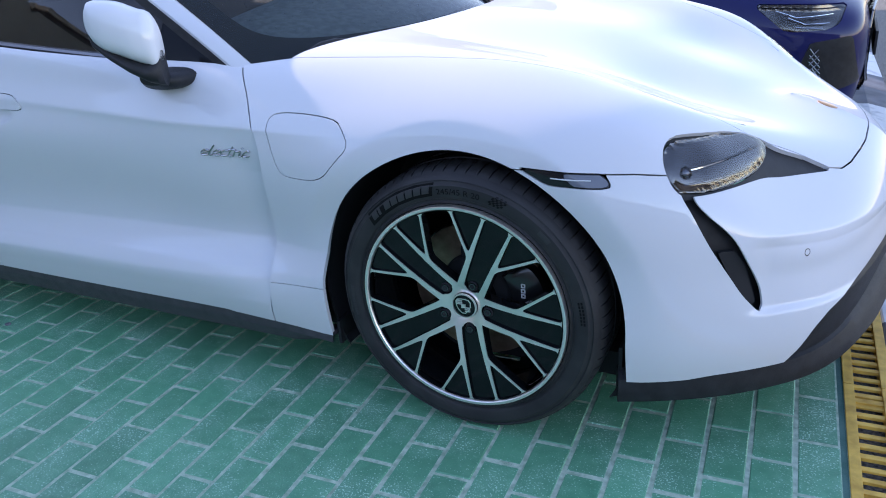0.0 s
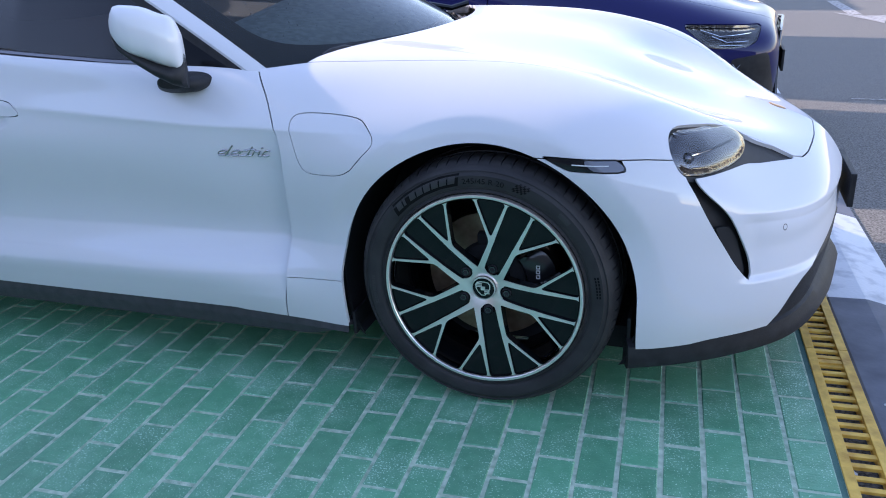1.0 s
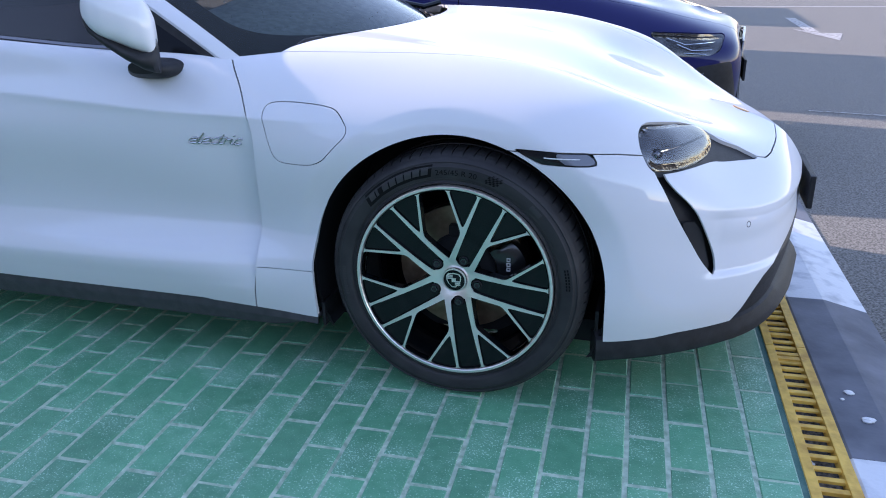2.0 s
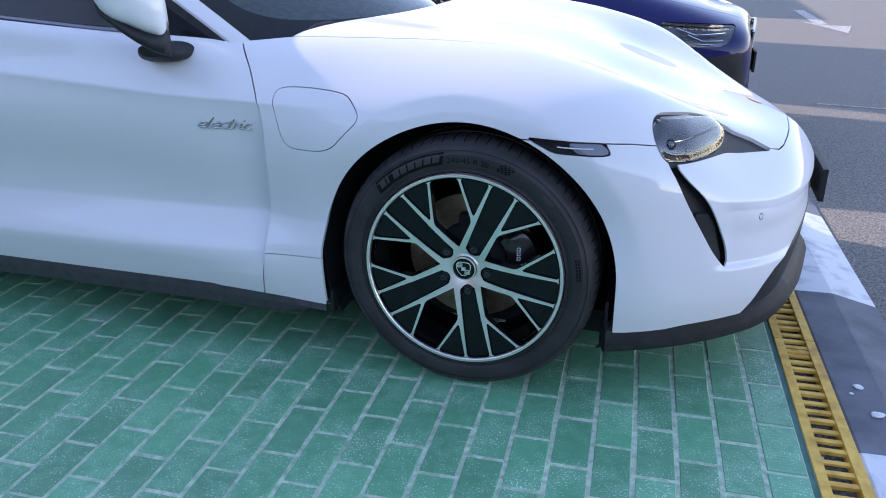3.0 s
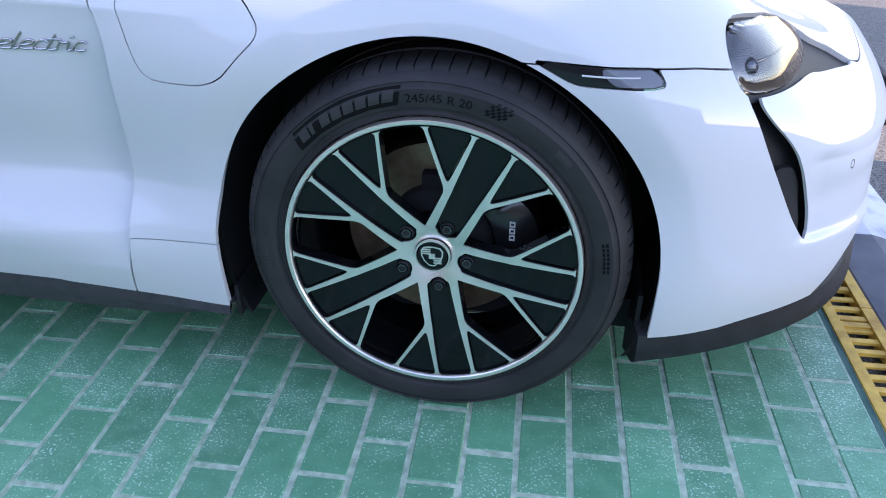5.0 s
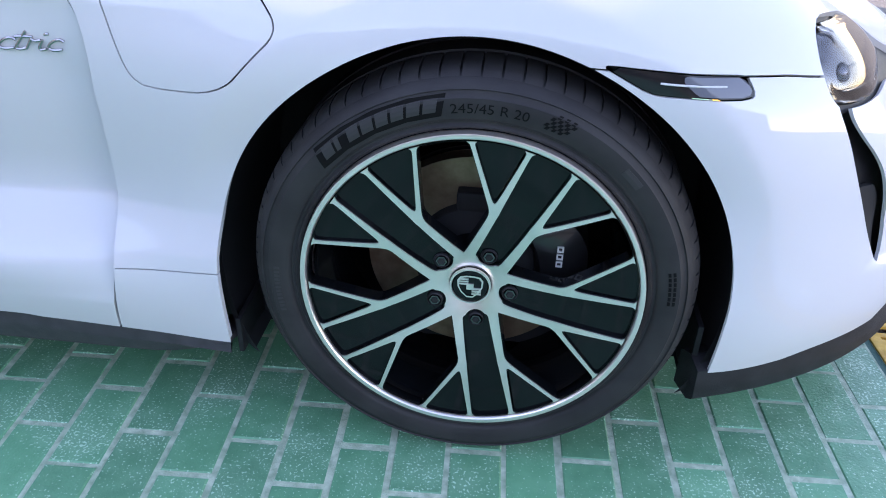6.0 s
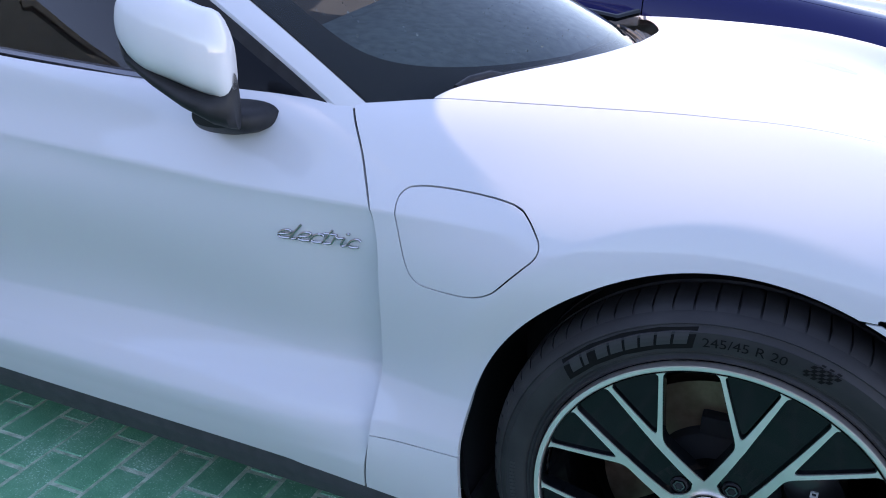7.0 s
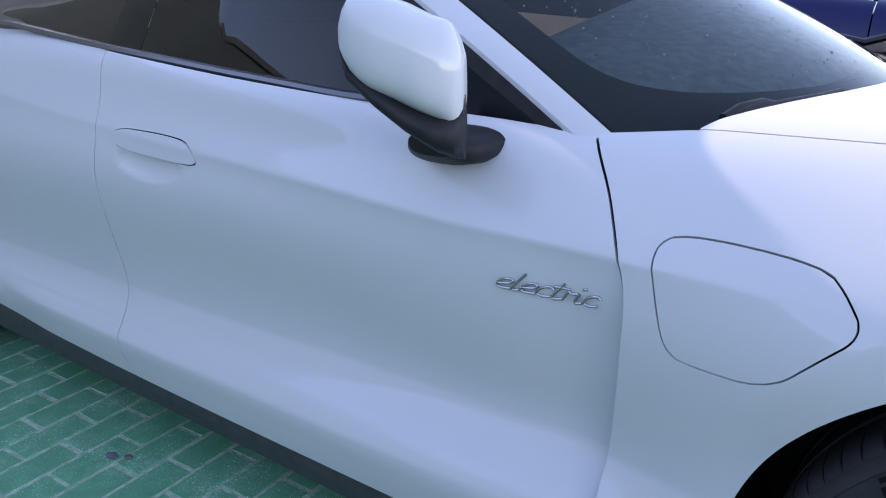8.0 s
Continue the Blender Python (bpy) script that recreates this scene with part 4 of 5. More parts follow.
def build_wheel():
    w = thing("wheel", "black alloy wheel with machined silver spokes and low-profile tyre", "wheel", "wheels of the white car")
    tyre = part("tyre", lathe(TYRE_PROFILE, 128), RUBBER, w, "black road tyre", True)
    bm = bmesh.new()
    blocks = 76
    for k in range(blocks):
        a0 = 2 * math.pi * (k + .06) / blocks
        a1 = 2 * math.pi * (k + .94) / blocks
        prof = [(.3565, -.9475), (.3655, -.937), (.3705, -.922), (.372, -.90), (.372, -.865), (.362, -.865)]
        vs = quads(bm, [[(r * math.cos(a), y, r * math.sin(a)) for r, y in prof] for a in (a0, (a0 + a1) / 2, a1)])
        bm.faces.new(vs[0])
        bm.faces.new(vs[-1])
    for y0, y1 in ((-.855, -.80), (-.79, -.735)):
        quads(bm, [[(r * math.cos(2 * math.pi * i / 96), y, r * math.sin(2 * math.pi * i / 96)) for i in range(96)] for r, y in ((.362, y0), (.372, y0 + .003), (.372, y1 - .003), (.362, y1))], True)
    part("tread", bm, RUBBER, tyre, "", True)
    vs, fs = text_mesh("245/45 R 20", .0235)
    width = max(v[0] for v in vs)
    bm = mapped(vs, fs, lambda x, y, z: arc_map(.3125, radians(97.5), .0011)(x * .112 / width, y * .9, z))
    part("size_marking", bm, LETTER, tyre, "raised size marking 245/45 R 20")
    # the maker's mark: a plain panel with blank raised bars
    part("maker_panel", bars([(0, .205, 0, 1)], .309, radians(138), .033, .0006, .010), LETTER, tyre, "blank dark panel")
    for k in range(8):
        part("maker_bar", bars([(.012 + .0235 * k, .012 + .0235 * k + (.008 if k == 1 else .019), .22, .8)], .309, radians(138), .033, .0016, .010), MARKING, tyre)
    tagged(part("check_mark", bars([(i * .0052, i * .0052 + .0052, j / 5, (j + 1) / 5) for i in range(7) for j in range(5) if (i + j) % 2], .311, radians(73.5), .026, .0011, .014), LETTER, tyre, "small chequered mark"), "small chequered mark", "", "", "stuff")
    part("small_marking", bars([(i * .009, i * .009 + .0065, j * .5, j * .5 + .3) for i in range(7) for j in range(2)], .316, radians(13), .015, .0010), LETTER, tyre)
    part("small_marking", bars([(i * .0075, i * .0075 + .005, 0, 1) for i in range(12)], .318, radians(192), .009, .0010), MARKING, tyre)
    part("small_marking", bars([(0, .035, 0, 1)], .316, radians(48), .013, .0009), MARKING, tyre)
    ring = lathe([(.2700, -.945), (.2720, -.9655), (.2740, -.9680), (.2785, -.9690), (.2815, -.968), (.2830, -.962), (.284, -.94), (.268, -.93)], 128)
    rim = part("rim", ring, SILVER, w, "machined silver rim edge", True)
    part("barrel", lathe([(.262, -.95), (.262, -.93), (.245, -.90), (.238, -.80), (.262, -.745), (.284, -.74), (.284, -.955)], 96), GLOSS, w, "gloss black rim barrel", True)
    for k in range(5):
        turn = LUG_TURN - k * 2 * math.pi / 5
        sector = np.array([[(r * math.cos(a), face(r), r * math.sin(a)) for a in np.linspace(turn + math.pi / 5, turn - math.pi / 5, 84)] for r in np.linspace(.0345, .2690, 64)])
        spoke = shell("spoke", sector, [spoke_face], SILVER, w, 0.0025, 0.0, "machined silver double spoke")
        shell("spoke_back", sector, [lambda v: spoke_face(v) + .0012], GLOSS, spoke, 0.026, -0.0018, "gloss black flanks of the spoke")
        part("spoke_infill", plate([(.046, -.022), (.272, -.035), (.272, .035), (.046, .022)], turn, .0085), GLOSS, spoke)
        for sgn in (-1, 1):
            part("spoke_infill", plate([(.158, sgn * .043), (.271, sgn * .044), (.273 * math.cos(radians(25.7)), sgn * .273 * math.sin(radians(25.7))), (.160, sgn * .0445)], turn, .0065), GLOSS, spoke)
        bolt = lathe([(r * 1.25, y) for r, y in ((.0, -.936), (.0045, -.936), (.005, -.930), (.0075, -.930), (.0095, -.9345), (.0108, -.933), (.0115, -.926), (.014, -.924), (.0145, -.915))], 12)
        bmesh.ops.translate(bolt, vec=(.067 * math.cos(turn), -.0095, .067 * math.sin(turn)), verts=bolt.verts)
        bolt_ob = part("lug_bolt", bolt, BLACK, w, "black wheel bolt", True)
        socket = lathe([(.0066, -.9385), (.0070, -.9405), (.0094, -.9405), (.0102, -.9385)], 6)
        bmesh.ops.translate(socket, vec=(.067 * math.cos(turn), -.0045, .067 * math.sin(turn)), verts=socket.verts)
        part("socket_edge", socket, TRIM, bolt_ob, "dark chrome edge of the socket")
    part("hub", lathe([(.0, -.915), (.034, -.918), (.056, -.918), (.062, -.905), (.064, -.86)], 64), GLOSS, w, "black wheel hub", True)
    cap = part("hub_cap", lathe([(.0, -.9445), (.020, -.944), (.0290, -.942), (.0300, -.936)], 48), GLOSS, w, "black hub cap", True)
    part("cap_ring", lathe([(.0308, -.940), (.0314, -.9435), (.0338, -.9435), (.0345, -.938)], 48), SILVER, cap, "", True)
    bm = bmesh.new()
    crest = rounded([(-.022, .020), (0, .024), (.022, .020), (.0205, -.005), (0, -.025), (-.0205, -.005)], 1)
    for cells in (((-.0185, -.003), (.005, .019)), ((.003, .0185), (-.014, .001))):
        (x0, x1), (z0, z1) = cells
        for q in range(3):
            zz = z0 + (z1 - z0) * q / 3
            add_box(bm, x0, x1, -.9462, -.9435, zz, zz + (z1 - z0) / 5)
    for k in range(len(crest)):
        a, b = crest[k - 1], crest[k]
        va = [bm.verts.new((p[0] * s, -.946, p[1] * s)) for p, s in ((a, 1), (b, 1), (b, .87), (a, .87))]
        bm.faces.new(va)
    add_box(bm, -.006, .006, -.9466, -.9435, -.004, .007)
    part("cap_emblem", bm, SILVER, cap, "plain silver crest shape")
    return w


def build_brake():
    b = thing("brake", "steel brake disc with black caliper", "brake", "brakes of the white car")
    part("brake_disc", lathe([(.085, -.845), (.190, -.845), (.190, -.812), (.085, -.812)], 72, True), STEEL, b, "worn steel brake disc", True)
    part("hub_bell", lathe([(.0, -.875), (.090, -.875), (.104, -.866), (.110, -.83)], 48), DARK, b, "black hub bell", True)
    rows = []
    for a in np.linspace(radians(-14), radians(38), 14):
        c, s = math.cos(a), math.sin(a)
        edge = .8 + .2 * math.sin(math.pi * (a - radians(-14)) / radians(52)) ** .4
        rows.append([(r * c, y, r * s) for r, y in ((.105, -.80), (.105, -.868), (.115, -.885 - .004 * edge), (.165 * edge + .0, -.890), (.196 * edge, -.876), (.200 * edge, -.80))])
    cal = part("caliper", loft(rows), material("caliper_black", (.012, .012, .013), .3, 0, .6), b, "black brake caliper", True)
    bm = bmesh.new()
    for k in range(3):
        z = .020 + k * .0145
        for dx0, dx1, z0, z1 in ((0, .0024, 0, .011), (.0085, .011, 0, .011), (.0024, .0085, 0, .0024), (.0024, .0085, .0086, .011)):
            add_box(bm, .139 + dx0, .139 + dx1, -.8925, -.8885, z + z0, z + z1)
    part("caliper_marks", bm, PALE, cal, "plain white marks")
    part("dust_shield", lathe([(.06, -.805), (.195, -.805), (.195, -.80)], 48), GLOSS, b, "", True)
    bm = box(-.035, .035, -.87, -.60, .10, .135, bevel=.008)
    part("control_arm", bm, DARK, b)
    return b


wheel = build_wheel()
wheel.location = (0, 0, WHEEL_Z)
brake = build_brake()
brake.location = (0, 0, WHEEL_Z)
copy_thing(wheel, Matrix.Translation((REAR_X, 0, WHEEL_Z)))
for x in (0, REAR_X):
    copy_thing(wheel, Matrix.Translation((x, 0, WHEEL_Z)) @ Matrix.Rotation(math.pi, 4, "Z"))

# ---- blue car in the next bay ----
blue = thing("blue_car", "dark blue car with black honeycomb grille, parked nose out", "car")
BLUE_Y = 2.66
B_SILL = [(-3.6, .86, .24), (-1.5, .93, .24), (-.4, .93, .24), (.3, .93, .24), (.76, .885, .24), (.90, .60, .24), (.94, 0, .24)]
B_SIDE = [(-3.6, .88, .55), (-1.5, .945, .55), (-.4, .945, .55), (.3, .945, .52), (.79, .90, .50), (.93, .60, .48), (.97, 0, .48)]
B_WAIST = [(-3.6, .86, .92), (-1.5, .935, .96), (-.4, .925, .89), (.22, .91, .785), (.76, .865, .705), (.90, .56, .70), (.95, 0, .70)]
B_EDGE = [(-3.6, .80, 1.08), (-1.5, .88, 1.10), (-.4, .855, 1.005), (.20, .80, .895), (.67, .75, .785), (.85, .47, .755), (.90, 0, .755)]
B_TOP = [(-3.6, .5, 1.09), (-1.5, .5, 1.11), (-.4, .48, 1.025), (.14, .46, .93), (.50, .40, .865), (.72, .28, .80), (.80, 0, .79)]
B_MID = [(-3.6, 0, 1.10), (-1.5, 0, 1.12), (-.4, 0, 1.04), (.10, 0, .945), (.42, 0, .90), (.60, 0, .85), (.68, 0, .835)]


def blue_skin():
    half = [np.array(l) for l in (B_SILL, B_SIDE, B_WAIST, B_EDGE, B_TOP, B_MID)]
    for l in half:
        l[:, 1] *= -1
    cage = half + [l * (1, -1, 1) for l in half[-2::-1]]
    hs = [0, .31, .58, .72, 1.03, 1.5]
    knots = hs + [3.0 - h for h in hs[-2::-1]]
    st = [0, 2.1, 3.2, 3.9, 4.3, 4.7, 5.2]
    us = np.concatenate([np.linspace(0, 3.2, 30, endpoint=False), np.linspace(3.2, 5.2, 70)])
    p = spline(knots, np.stack([spline(st, l, us) for l in cage]), np.linspace(0, 3.0, 150))
    return p + np.array([0, BLUE_Y, 0])


BS = blue_skin()
B_LAMP = rounded([(.385, .765), (.555, .632), (.74, .638), (.79, .665), (.815, .742), (.60, .757)], 1, .08)
B_FRAME = [(.675, .575), (.85, .602), (.905, .36), (.80, .34), (.64, .47)]
near = lambda v: BLUE_Y - v[:, 1]
far = lambda v: v[:, 1] - BLUE_Y
b_arch = lambda v: np.sqrt((v[:, 0] + .02) ** 2 + np.maximum(v[:, 2] - .36, 0) ** 2) - .40
grille = lambda v: np.maximum(np.abs(v[:, 1] - BLUE_Y) - .47, .25 - v[:, 2])
for s in (near, far):
    shell("wing", BS, [s, lambda v: v[:, 0] + .70, b_arch, outside(B_LAMP, .001), outside(B_FRAME), lambda v: np.abs(v[:, 1] - BLUE_Y) - np.interp(v[:, 0], [-1, -.4, .2, .62, .9], [.83, .80, .76, .66, .46]) - .002, lambda v: np.where(v[:, 0] > .80, grille(v), 1.0)], BLUE, blue)
    shell("door", BS, [s, lambda v: -.706 - v[:, 0], lambda v: np.abs(v[:, 1] - BLUE_Y) - .84, lambda v: np.sqrt((v[:, 0] + 2.95) ** 2 + np.maximum(v[:, 2] - .36, 0) ** 2) - .40], BLUE, blue)
    lamp = shell("headlight", BS, [s, inside(B_LAMP, -.002)], CLEAR, blue, .03, -.003, "clear angular headlight lens")
    shell("lamp_bowl", BS, [s, inside(B_LAMP, .003)], BOWL, lamp, 0, -.04, "", False)
    sd = -1 if s is near else 1
    for x0, z0, x1, z1 in ((.50, .738, .60, .705), (.60, .705, .76, .716), (.56, .704, .64, .672), (.64, .672, .75, .676), (.60, .655, .72, .650)):
        part("lamp_strip", rod([p + Vector((0, BLUE_Y, 0)) for p in trace(BS - np.array([0, BLUE_Y, 0]), x0, z0, x1, z1, sd, -.020, 6)], .0026), CHROME, lamp, "", True)
    shell("bumper_frame", BS, [s, inside(B_FRAME, .004)], BLACK, blue, .02, .004, "satin black angular intake frame")
    intake = rounded([(.665, .50), (.715, .525), (.775, .37), (.73, .355), (.665, .44)], 1, .1)
    mesh = shell("intake_mesh", BS, [s, inside(intake)], DARK, blue, .01, .0062)
    for k in range(5):
        z = .375 + k * .032
        for x0, z0, x1, z1 in ((.672 + .016 * max(0, 2 - k), z + .05, .735 - k * .004, z - .012), (.675, z, .728 - k * .004, z + .045)):
            part("intake_bar", rod([p + Vector((0, BLUE_Y, 0)) for p in trace(BS - np.array([0, BLUE_Y, 0]), x0, z0, x1, z1, sd, .008, 4)], .0035, 6), TRIM, mesh, "", True)
shell("bonnet", BS, [lambda v: np.interp(v[:, 0], [-1, -.4, .2, .62, .9], [.83, .80, .76, .66, .46]) - .002 - np.abs(v[:, 1] - BLUE_Y), lambda v: v[:, 0] + .72, lambda v: v[:, 2] - .70], BLUE, blue)
shell("grille_backing", BS, [lambda v: v[:, 0] - .6, lambda v: .475 - np.abs(v[:, 1] - BLUE_Y), lambda v: .705 - v[:, 2]], DARK, blue, .01, -.03)
# honeycomb bars of the grille
comb = bmesh.new()
for i in range(-7, 8):
    for j in range(9):
        y0, z0 = BLUE_Y + i * .062 + (j % 2) * .031, .27 + j * .047
        yy = abs(y0 - BLUE_Y)
        if yy > .47 or z0 > .69:
            continue
        x0 = .965 - .19 * yy * yy - .012
        for k in range(3):
            a = radians(90 + 120 * k)
            m = Matrix.Translation((x0, y0, z0)) @ Matrix.Rotation(a, 4, "X")
            add_box(comb, -.012, .012, -.005, .034, -.005, .005, m)
part("grille_mesh", comb, GLOSS, blue, "gloss black honeycomb grille")
part("grille_surround", rod([(.975 - .19 * y * y, BLUE_Y + y, z) for y, z in ((-.44, .66), (-.47, .58), (-.46, .45), (-.40, .33), (-.33, .28), (.33, .28), (.40, .33), (.46, .45), (.47, .58), (.44, .66), (0, .70), (-.44, .66))], .010), TRIM, blue, "", True)
part("plate_board", box(.975, .99, BLUE_Y - .26, BLUE_Y + .26, .40, .53, bevel=.004), BLACK, blue, "black number plate holder")
part("front_apron", loft([[(x + .02, y, .24), (x + .045, y, .20), (x + .02, y, .17), (x - .12, y, .17), (x - .12, y, .24)] for x, y in [(.86 - .5 * max(0, abs(w) - .5) ** 1.5 * 1.2, BLUE_Y + w * .88) for w in np.linspace(-1, 1, 21)]]), TRIM, blue, "grey front apron", True)
part("underbody", box(-3.5, .75, BLUE_Y - .85, BLUE_Y + .85, .17, .26), DARK, blue)
# The roof is out of view; height and width are chosen for its shadow.
cabin = []
for x, z, s in ((-.75, .98, .80), (-.98, 1.22, .76), (-1.35, 1.60, .62), (-2.3, 1.69, .58), (-3.1, 1.60, .58), (-3.55, 1.02, .62)):
    cabin.append([(x, BLUE_Y + w * s, z - .07 * abs(w) ** 3) for w in np.linspace(-1, 1, 15)])
bm = bmesh.new()
quads(bm, cabin)
for sgn in (0, -1):
    lower = [(r[sgn][0], BLUE_Y + (.84 if sgn else -.84), .96) for r in cabin]
    quads(bm, [lower, [r[sgn] for r in cabin]])
part("cabin_glass", bm, TINT_BLACK, blue, "dark cabin glass", True)
for x in (-.02, -2.95):
    for sgn in (-1, 1):
        bm = lathe([(.20, -.02), (.27, -.03), (.34, -.02), (.36, 0), (.36, .2), (.2, .2)], 48, True)
        bmesh.ops.transform(bm, matrix=Matrix.Translation((x, BLUE_Y + sgn * .90, .36)) @ Matrix.Rotation(math.pi if sgn > 0 else 0, 4, "Z"), verts=bm.verts)
        tyre_b = part("wheel", bm, RUBBER, blue, "black tyre", True)
        bm = lathe([(0, -.01), (.19, .0), (.235, -.02), (.25, -.005)], 32)
        bmesh.ops.transform(bm, matrix=Matrix.Translation((x, BLUE_Y + sgn * .90, .36)) @ Matrix.Rotation(math.pi if sgn > 0 else 0, 4, "Z"), verts=bm.verts)
        part("rim", bm, TRIM, tyre_b, "", True)
    part("arch_liner", box(x - .39, x + .39, BLUE_Y - .70, BLUE_Y + .70, .2, .74), DARK, blue)

# ---- ground: road, kerb, drain and paved bays ----
TILT_BAY = radians(2.6)
BAY = Matrix.Rotation(TILT_BAY, 4, "Z")


def tested(name, bm, mat, label, category):
    return tagged(part(name, bm, mat), label, category, "", "structure")


bm = bmesh.new()
bmesh.ops.create_grid(bm, x_segments=1, y_segments=1, size=300, matrix=Matrix.Translation((0, 0, -.05)))
tested("ground", bm, ASPHALT, "grey asphalt road with fine stone chips", "road")
tested("bay_floor", box(-9, .905, -9, 16, -.2, -.0016, m=BAY), JOINT, "pale sandy joints under green paving bricks", "pavement")
tested("bay_border", box(.874, .889, -9, 16, -.15, -.0015, m=BAY), BORDER, "green painted cement border strip", "pavement")
kerb = thing("kerb", "low concrete kerb painted in white and grey stretches", "kerb", "", "structure")
PROFILE = [(1.016, -.15), (1.016, -.004), (1.022, 0), (1.145, 0), (1.155, -.002), (1.30, -.040), (1.305, -.15)]
for k in range(-7, 14):
    y0 = -1.03 + k * .98
    bm = loft([[BAY @ Vector((x, y, z)) for x, z in PROFILE] for y in (y0 + .001, y0 + .979)])
    part("kerb_stone", bm, KERB_GREY if k % 2 == 0 else KERB_WHITE, kerb, "grey painted kerb stretch" if k % 2 == 0 else "white painted kerb stretch")
drain = thing("drain_grate", "yellow painted steel drain grate, scuffed", "drain", "", "structure")
for x0, x1 in ((.890, .917), (.985, 1.013)):
    bm = bmesh.new()
    for k in range(-8, 16):
        add_box(bm, x0, x1, k * 1.0 - .45, k * 1.0 + .547, -.03, .003, BAY, .002)
    part("grate_rail", bm, YELLOW, drain)
for k in range(-90, 130):
    y = -.36 + k * .0452
    part("grate_bar", box(.915, .987, y - .0085 + .001 * math.sin(k * 5), y + .0085, -.012, -.001 - .002 * (k % 3), m=BAY, bevel=.0015), YELLOW, drain)
for y in (-.525, .62):
    part("grate_bar", box(.915, .987, y - .010, y + .010, -.022, .0, m=BAY, bevel=.0015), YELLOW, drain)
bm = bmesh.new()
for k in list(range(-188, -90)) + list(range(130, 350)):
    add_box(bm, .915, .987, -.36 + k * .0452 - .0085, -.36 + k * .0452 + .0085, -.012, -.002, BAY)
tagged(part("far_bars", bm, YELLOW, drain), "further bars of the grate", "", "", "stuff")
part("drain_channel", box(.905, 1.02, -9, 16, -.19, -.11, m=BAY), DRAIN, drain, "dark brown drain bed")

# paving bricks in courses across the bay
COURSE, BRICK_L = .105, .2065


def brick_mesh(name, w, l):
    bm = add_box(bmesh.new(), -w / 2, w / 2, -l / 2, l / 2, -.03, 0)
    top = [e for e in bm.edges if all(v.co.z > -.001 for v in e.verts)]
    bmesh.ops.bevel(bm, geom=top, offset=.0028, segments=1, affect="EDGES")
    me = bpy.data.meshes.new(name)
    bm.to_mesh(me)
    bm.free()
    me.materials.append(BRICK)
    return me


paving = thing("paving", "green painted paving bricks with pale joints, dusty", "paving", "", "structure")
BRICKS = [brick_mesh("brick", COURSE - .0100, BRICK_L - .0100), brick_mesh("brick", COURSE - .0110, BRICK_L - .0090), brick_mesh("brick", COURSE - .0090, BRICK_L - .0110)]
rng = random.Random(4)
verts, polys = [], []
for i in range(-66, 5):
    lx = .352 + COURSE * (i + .5)
    shift = (i % 2) * BRICK_L * .5 + rng.uniform(-.012, .012)
    for j in range(-38, 80):
        ly = -1.059 + j * BRICK_L + shift
        q = Vector((lx + rng.uniform(-.0012, .0012), ly + rng.uniform(-.0015, .0015), rng.uniform(-.0008, .0016)))
        m = BAY @ Matrix.Translation(q) @ Matrix.Rotation(rng.uniform(-.006, .006), 4, "Z") @ Matrix.Rotation(rng.uniform(-.004, .004), 4, "X") @ Matrix.Rotation(rng.uniform(-.006, .006), 4, "Y")
        me = BRICKS[rng.randrange(3)]
        if -1.28 < lx and -1.95 < ly < -.72 or (lx > .2 and -.72 <= ly < -.25):
            ob = new("brick", me)
            ob.parent = paving
            ob.matrix_basis = m
        else:
            k = len(verts)
            verts += [tuple(m @ v.co) for v in me.vertices]
            polys += [[k + v for v in f.vertices] for f in me.polygons]
me = bpy.data.meshes.new("outer_bricks")
me.from_pydata(verts, [], polys)
me.materials.append(BRICK)
rest = new("outer_bricks", me)
rest.parent = paving
tagged(rest, "green paving bricks further off", "", "", "stuff")
# The last two stand in for bits of debris beside the sill.
for k, (x, y, r) in enumerate([(1.115, -.66, .010), (1.14, -.80, .012), (1.09, -.70, .005), (.96, -1.0, .012), (-1.94, -1.02, .012), (-1.90, -1.0, .009)]):
    bm = bmesh.new()
    bmesh.ops.create_icosphere(bm, subdivisions=2, radius=r)
    for v in bm.verts:
        v.co += v.co.normalized() * noise.noise(v.co * 90 + Vector((k, 0, 0))) * r * .6
        v.co.z *= .5
        v.co.x *= 1.5
    bmesh.ops.translate(bm, vec=(x, y, r * .45 if x > 1 or x < .9 else -.02), verts=bm.verts)
    tagged(part("pebble", bm, STONE if x > .9 else KERB_GREY), "small pale pebble lying on the ground" if x > .9 else "small grey bit of debris lying by the sill", "pebble", "loose pebbles")
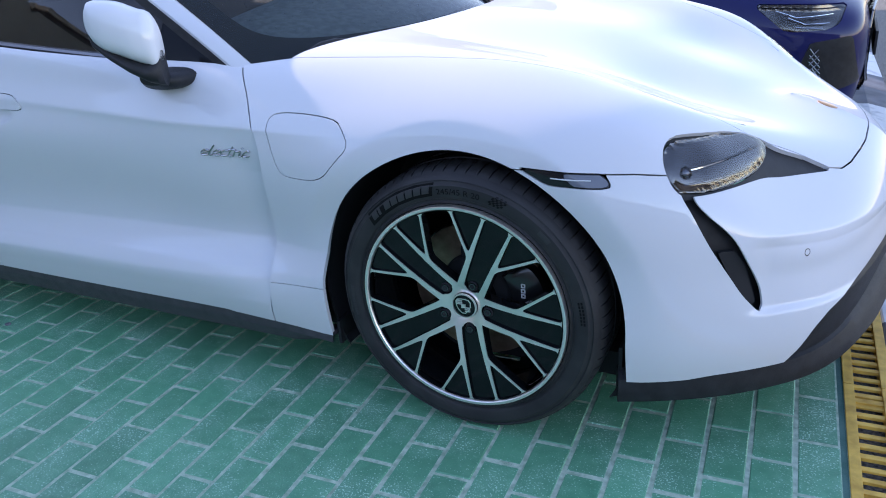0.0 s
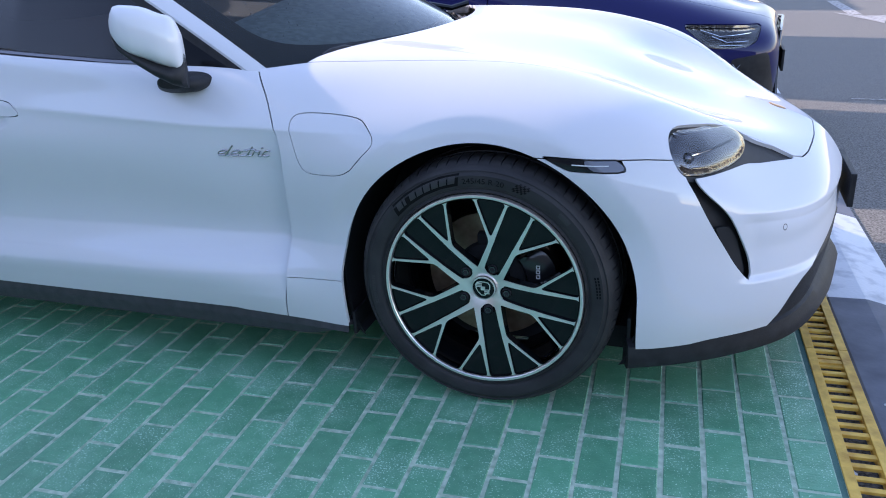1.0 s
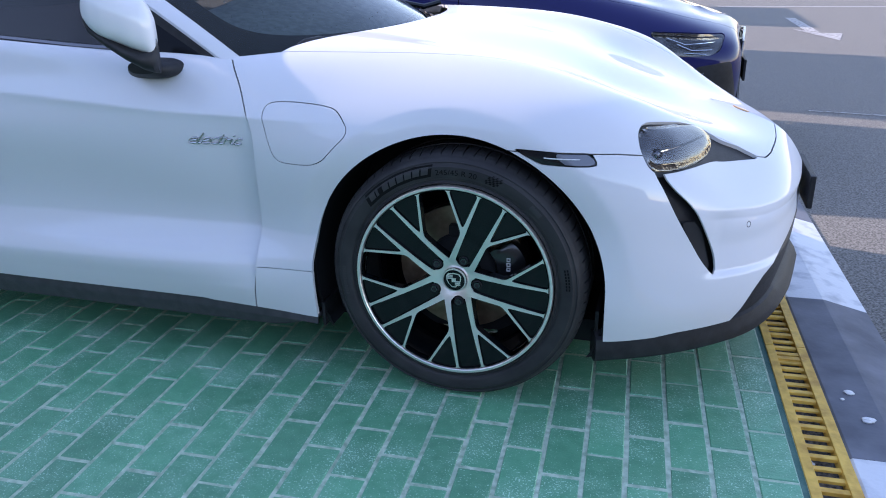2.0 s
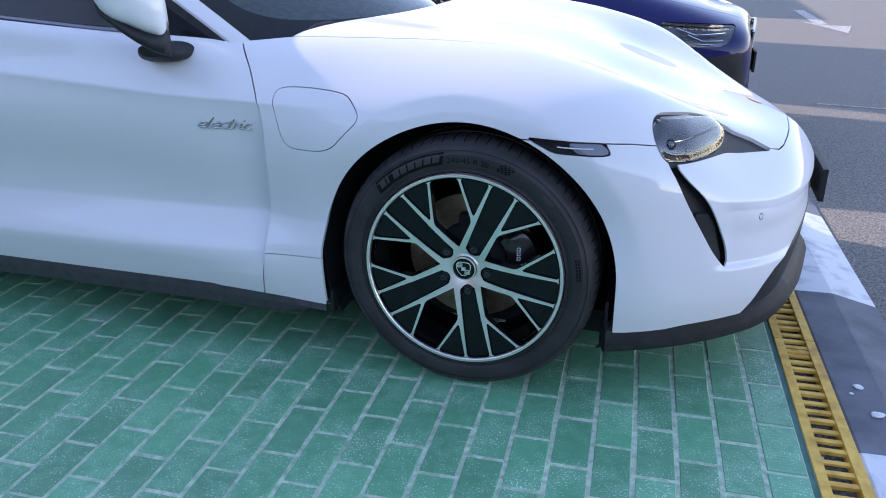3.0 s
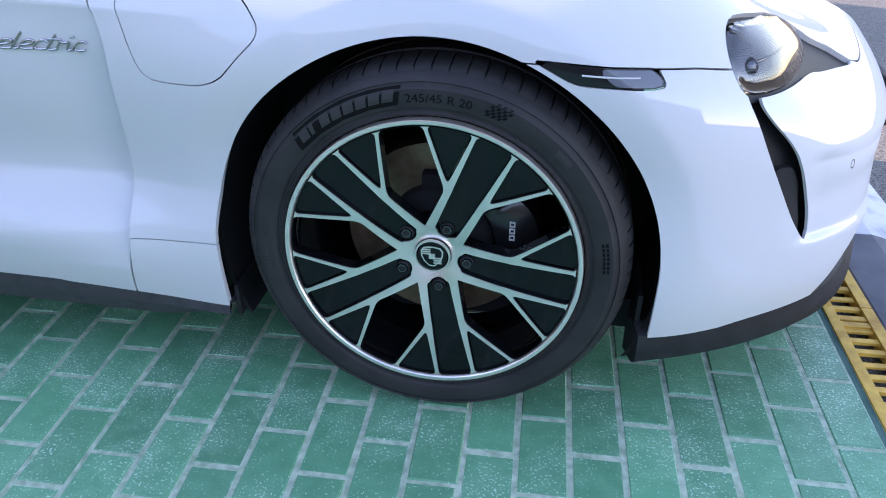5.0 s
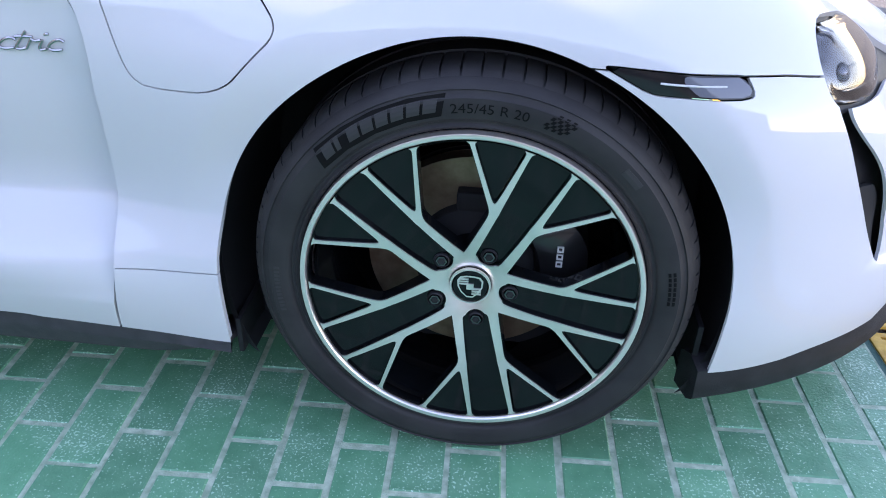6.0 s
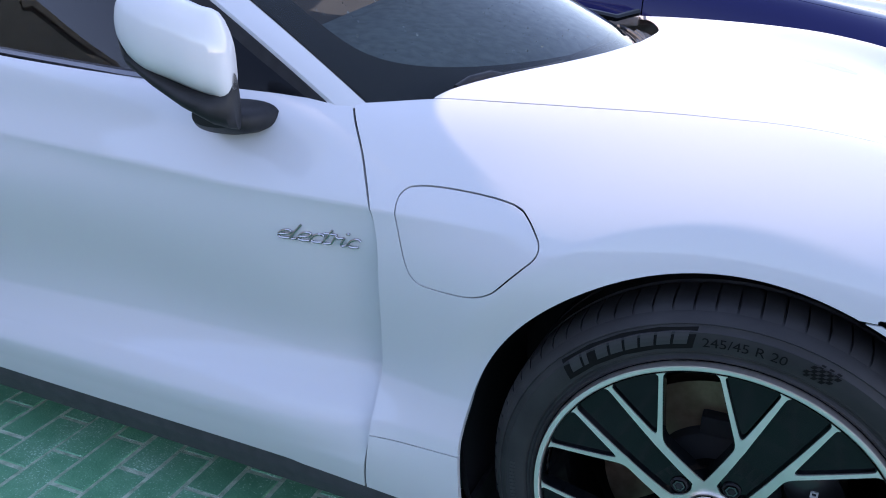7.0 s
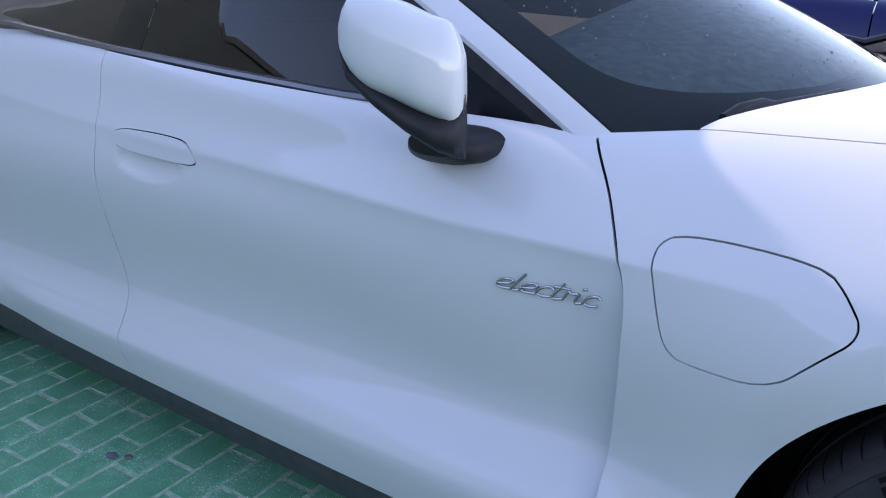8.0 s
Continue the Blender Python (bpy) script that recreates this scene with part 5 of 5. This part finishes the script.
# arrow and lines on the road
bm = bmesh.new()
bm.faces.new([bm.verts.new((x, y, -.046)) for x, y in ((2.22, 10.05), (2.66, 8.62), (2.84, 9.5), (2.56, 9.52))])
bm.faces.new([bm.verts.new((x, y, -.046)) for x, y in ((2.39, 9.75), (2.56, 9.65), (2.50, 11.82), (2.34, 11.85))])
tested("road_arrow", bm, ROADPAINT, "worn white arrow painted on the road", "marking")
bm = bmesh.new()
bm.faces.new([bm.verts.new((x, y, -.046)) for x, y in ((1.35, 14.2), (30, 14.2), (30, 14.35), (1.35, 14.35))])
bm.faces.new([bm.verts.new((x, y, -.046)) for x, y in ((1.62, 3.78), (6, 3.02), (6, 3.08), (1.62, 3.81))])
tested("road_line", bm, ROADPAINT, "worn white line painted on the road", "marking")

# ---- surroundings, which light and reflect ----
def block(name, x0, x1, y0, y1, z1, label, bays, storeys, front=1):
    b = thing(name, label, "building", "", "structure")
    part("wall", box(x0, x1, y0, y1, -.2, z1), BROWN, b)
    part("parapet", box(x0 - .1, x1 + .1, y0 - .1, y1 + .1, z1, z1 + .3), PLASTER, b)
    f0, f1 = (y1, y1 + .12) if front > 0 else (y0 - .12, y0)
    for j in range(storeys):
        part("string_course", box(x0, x1, f0, f1, 2.9 + j * 3.2, 3.15 + j * 3.2), PLASTER, b)
        for i in range(bays):
            cx = x0 + (i + .5) * (x1 - x0) / bays
            cz = 1.5 + j * 3.2
            w = part("window", box(cx - .75, cx + .75, y1 if front > 0 else y0 - .03, y1 + .03 if front > 0 else y0, cz - .7, cz + .9), PANE, b)
            part("window_frame", box(cx - .85, cx + .85, y1 if front > 0 else y0 - .06, y1 + .06 if front > 0 else y0, cz - .8, cz - .7), KERB_WHITE, w)
    return b


# Unseen buildings: heights follow the mirrored skyline; bands and windows added for reflections.
block("tall_building", -54, -23, -17, -11, 13.5, "tall brown clad building with pale bands and dark windows", 10, 4)
block("building", -23, -17.5, -17, -11, 11.2, "brown clad building with pale bands and dark windows", 2, 3)
block("building", -17.5, -14, -17, -11, 8.6, "brown clad building with pale bands and dark windows", 1, 2)
block("building", -14, -3, -17, -11, 4.6, "brown clad building with pale bands and dark windows", 3, 1)
block("low_building", -3, 18, -18, -12, 3.0, "low brown clad building with pale parapet", 8, 1)
# Unseen walls, added in stepped heights to cast shade on road and paving.
for y0, y1, h in ((-9.0, .15, 2.95), (.15, 5.35, 2.1), (5.35, 9.1, 3.5), (9.1, 12.2, 2.1), (12.2, 15.8, 3.4), (15.8, 22, 2.1)):
    tested("shadow_wall", box(-4.75, -4.5, y0, y1, -.2, h), PLASTER, "plain wall out of view, added to cast shade on road and bays", "wall")
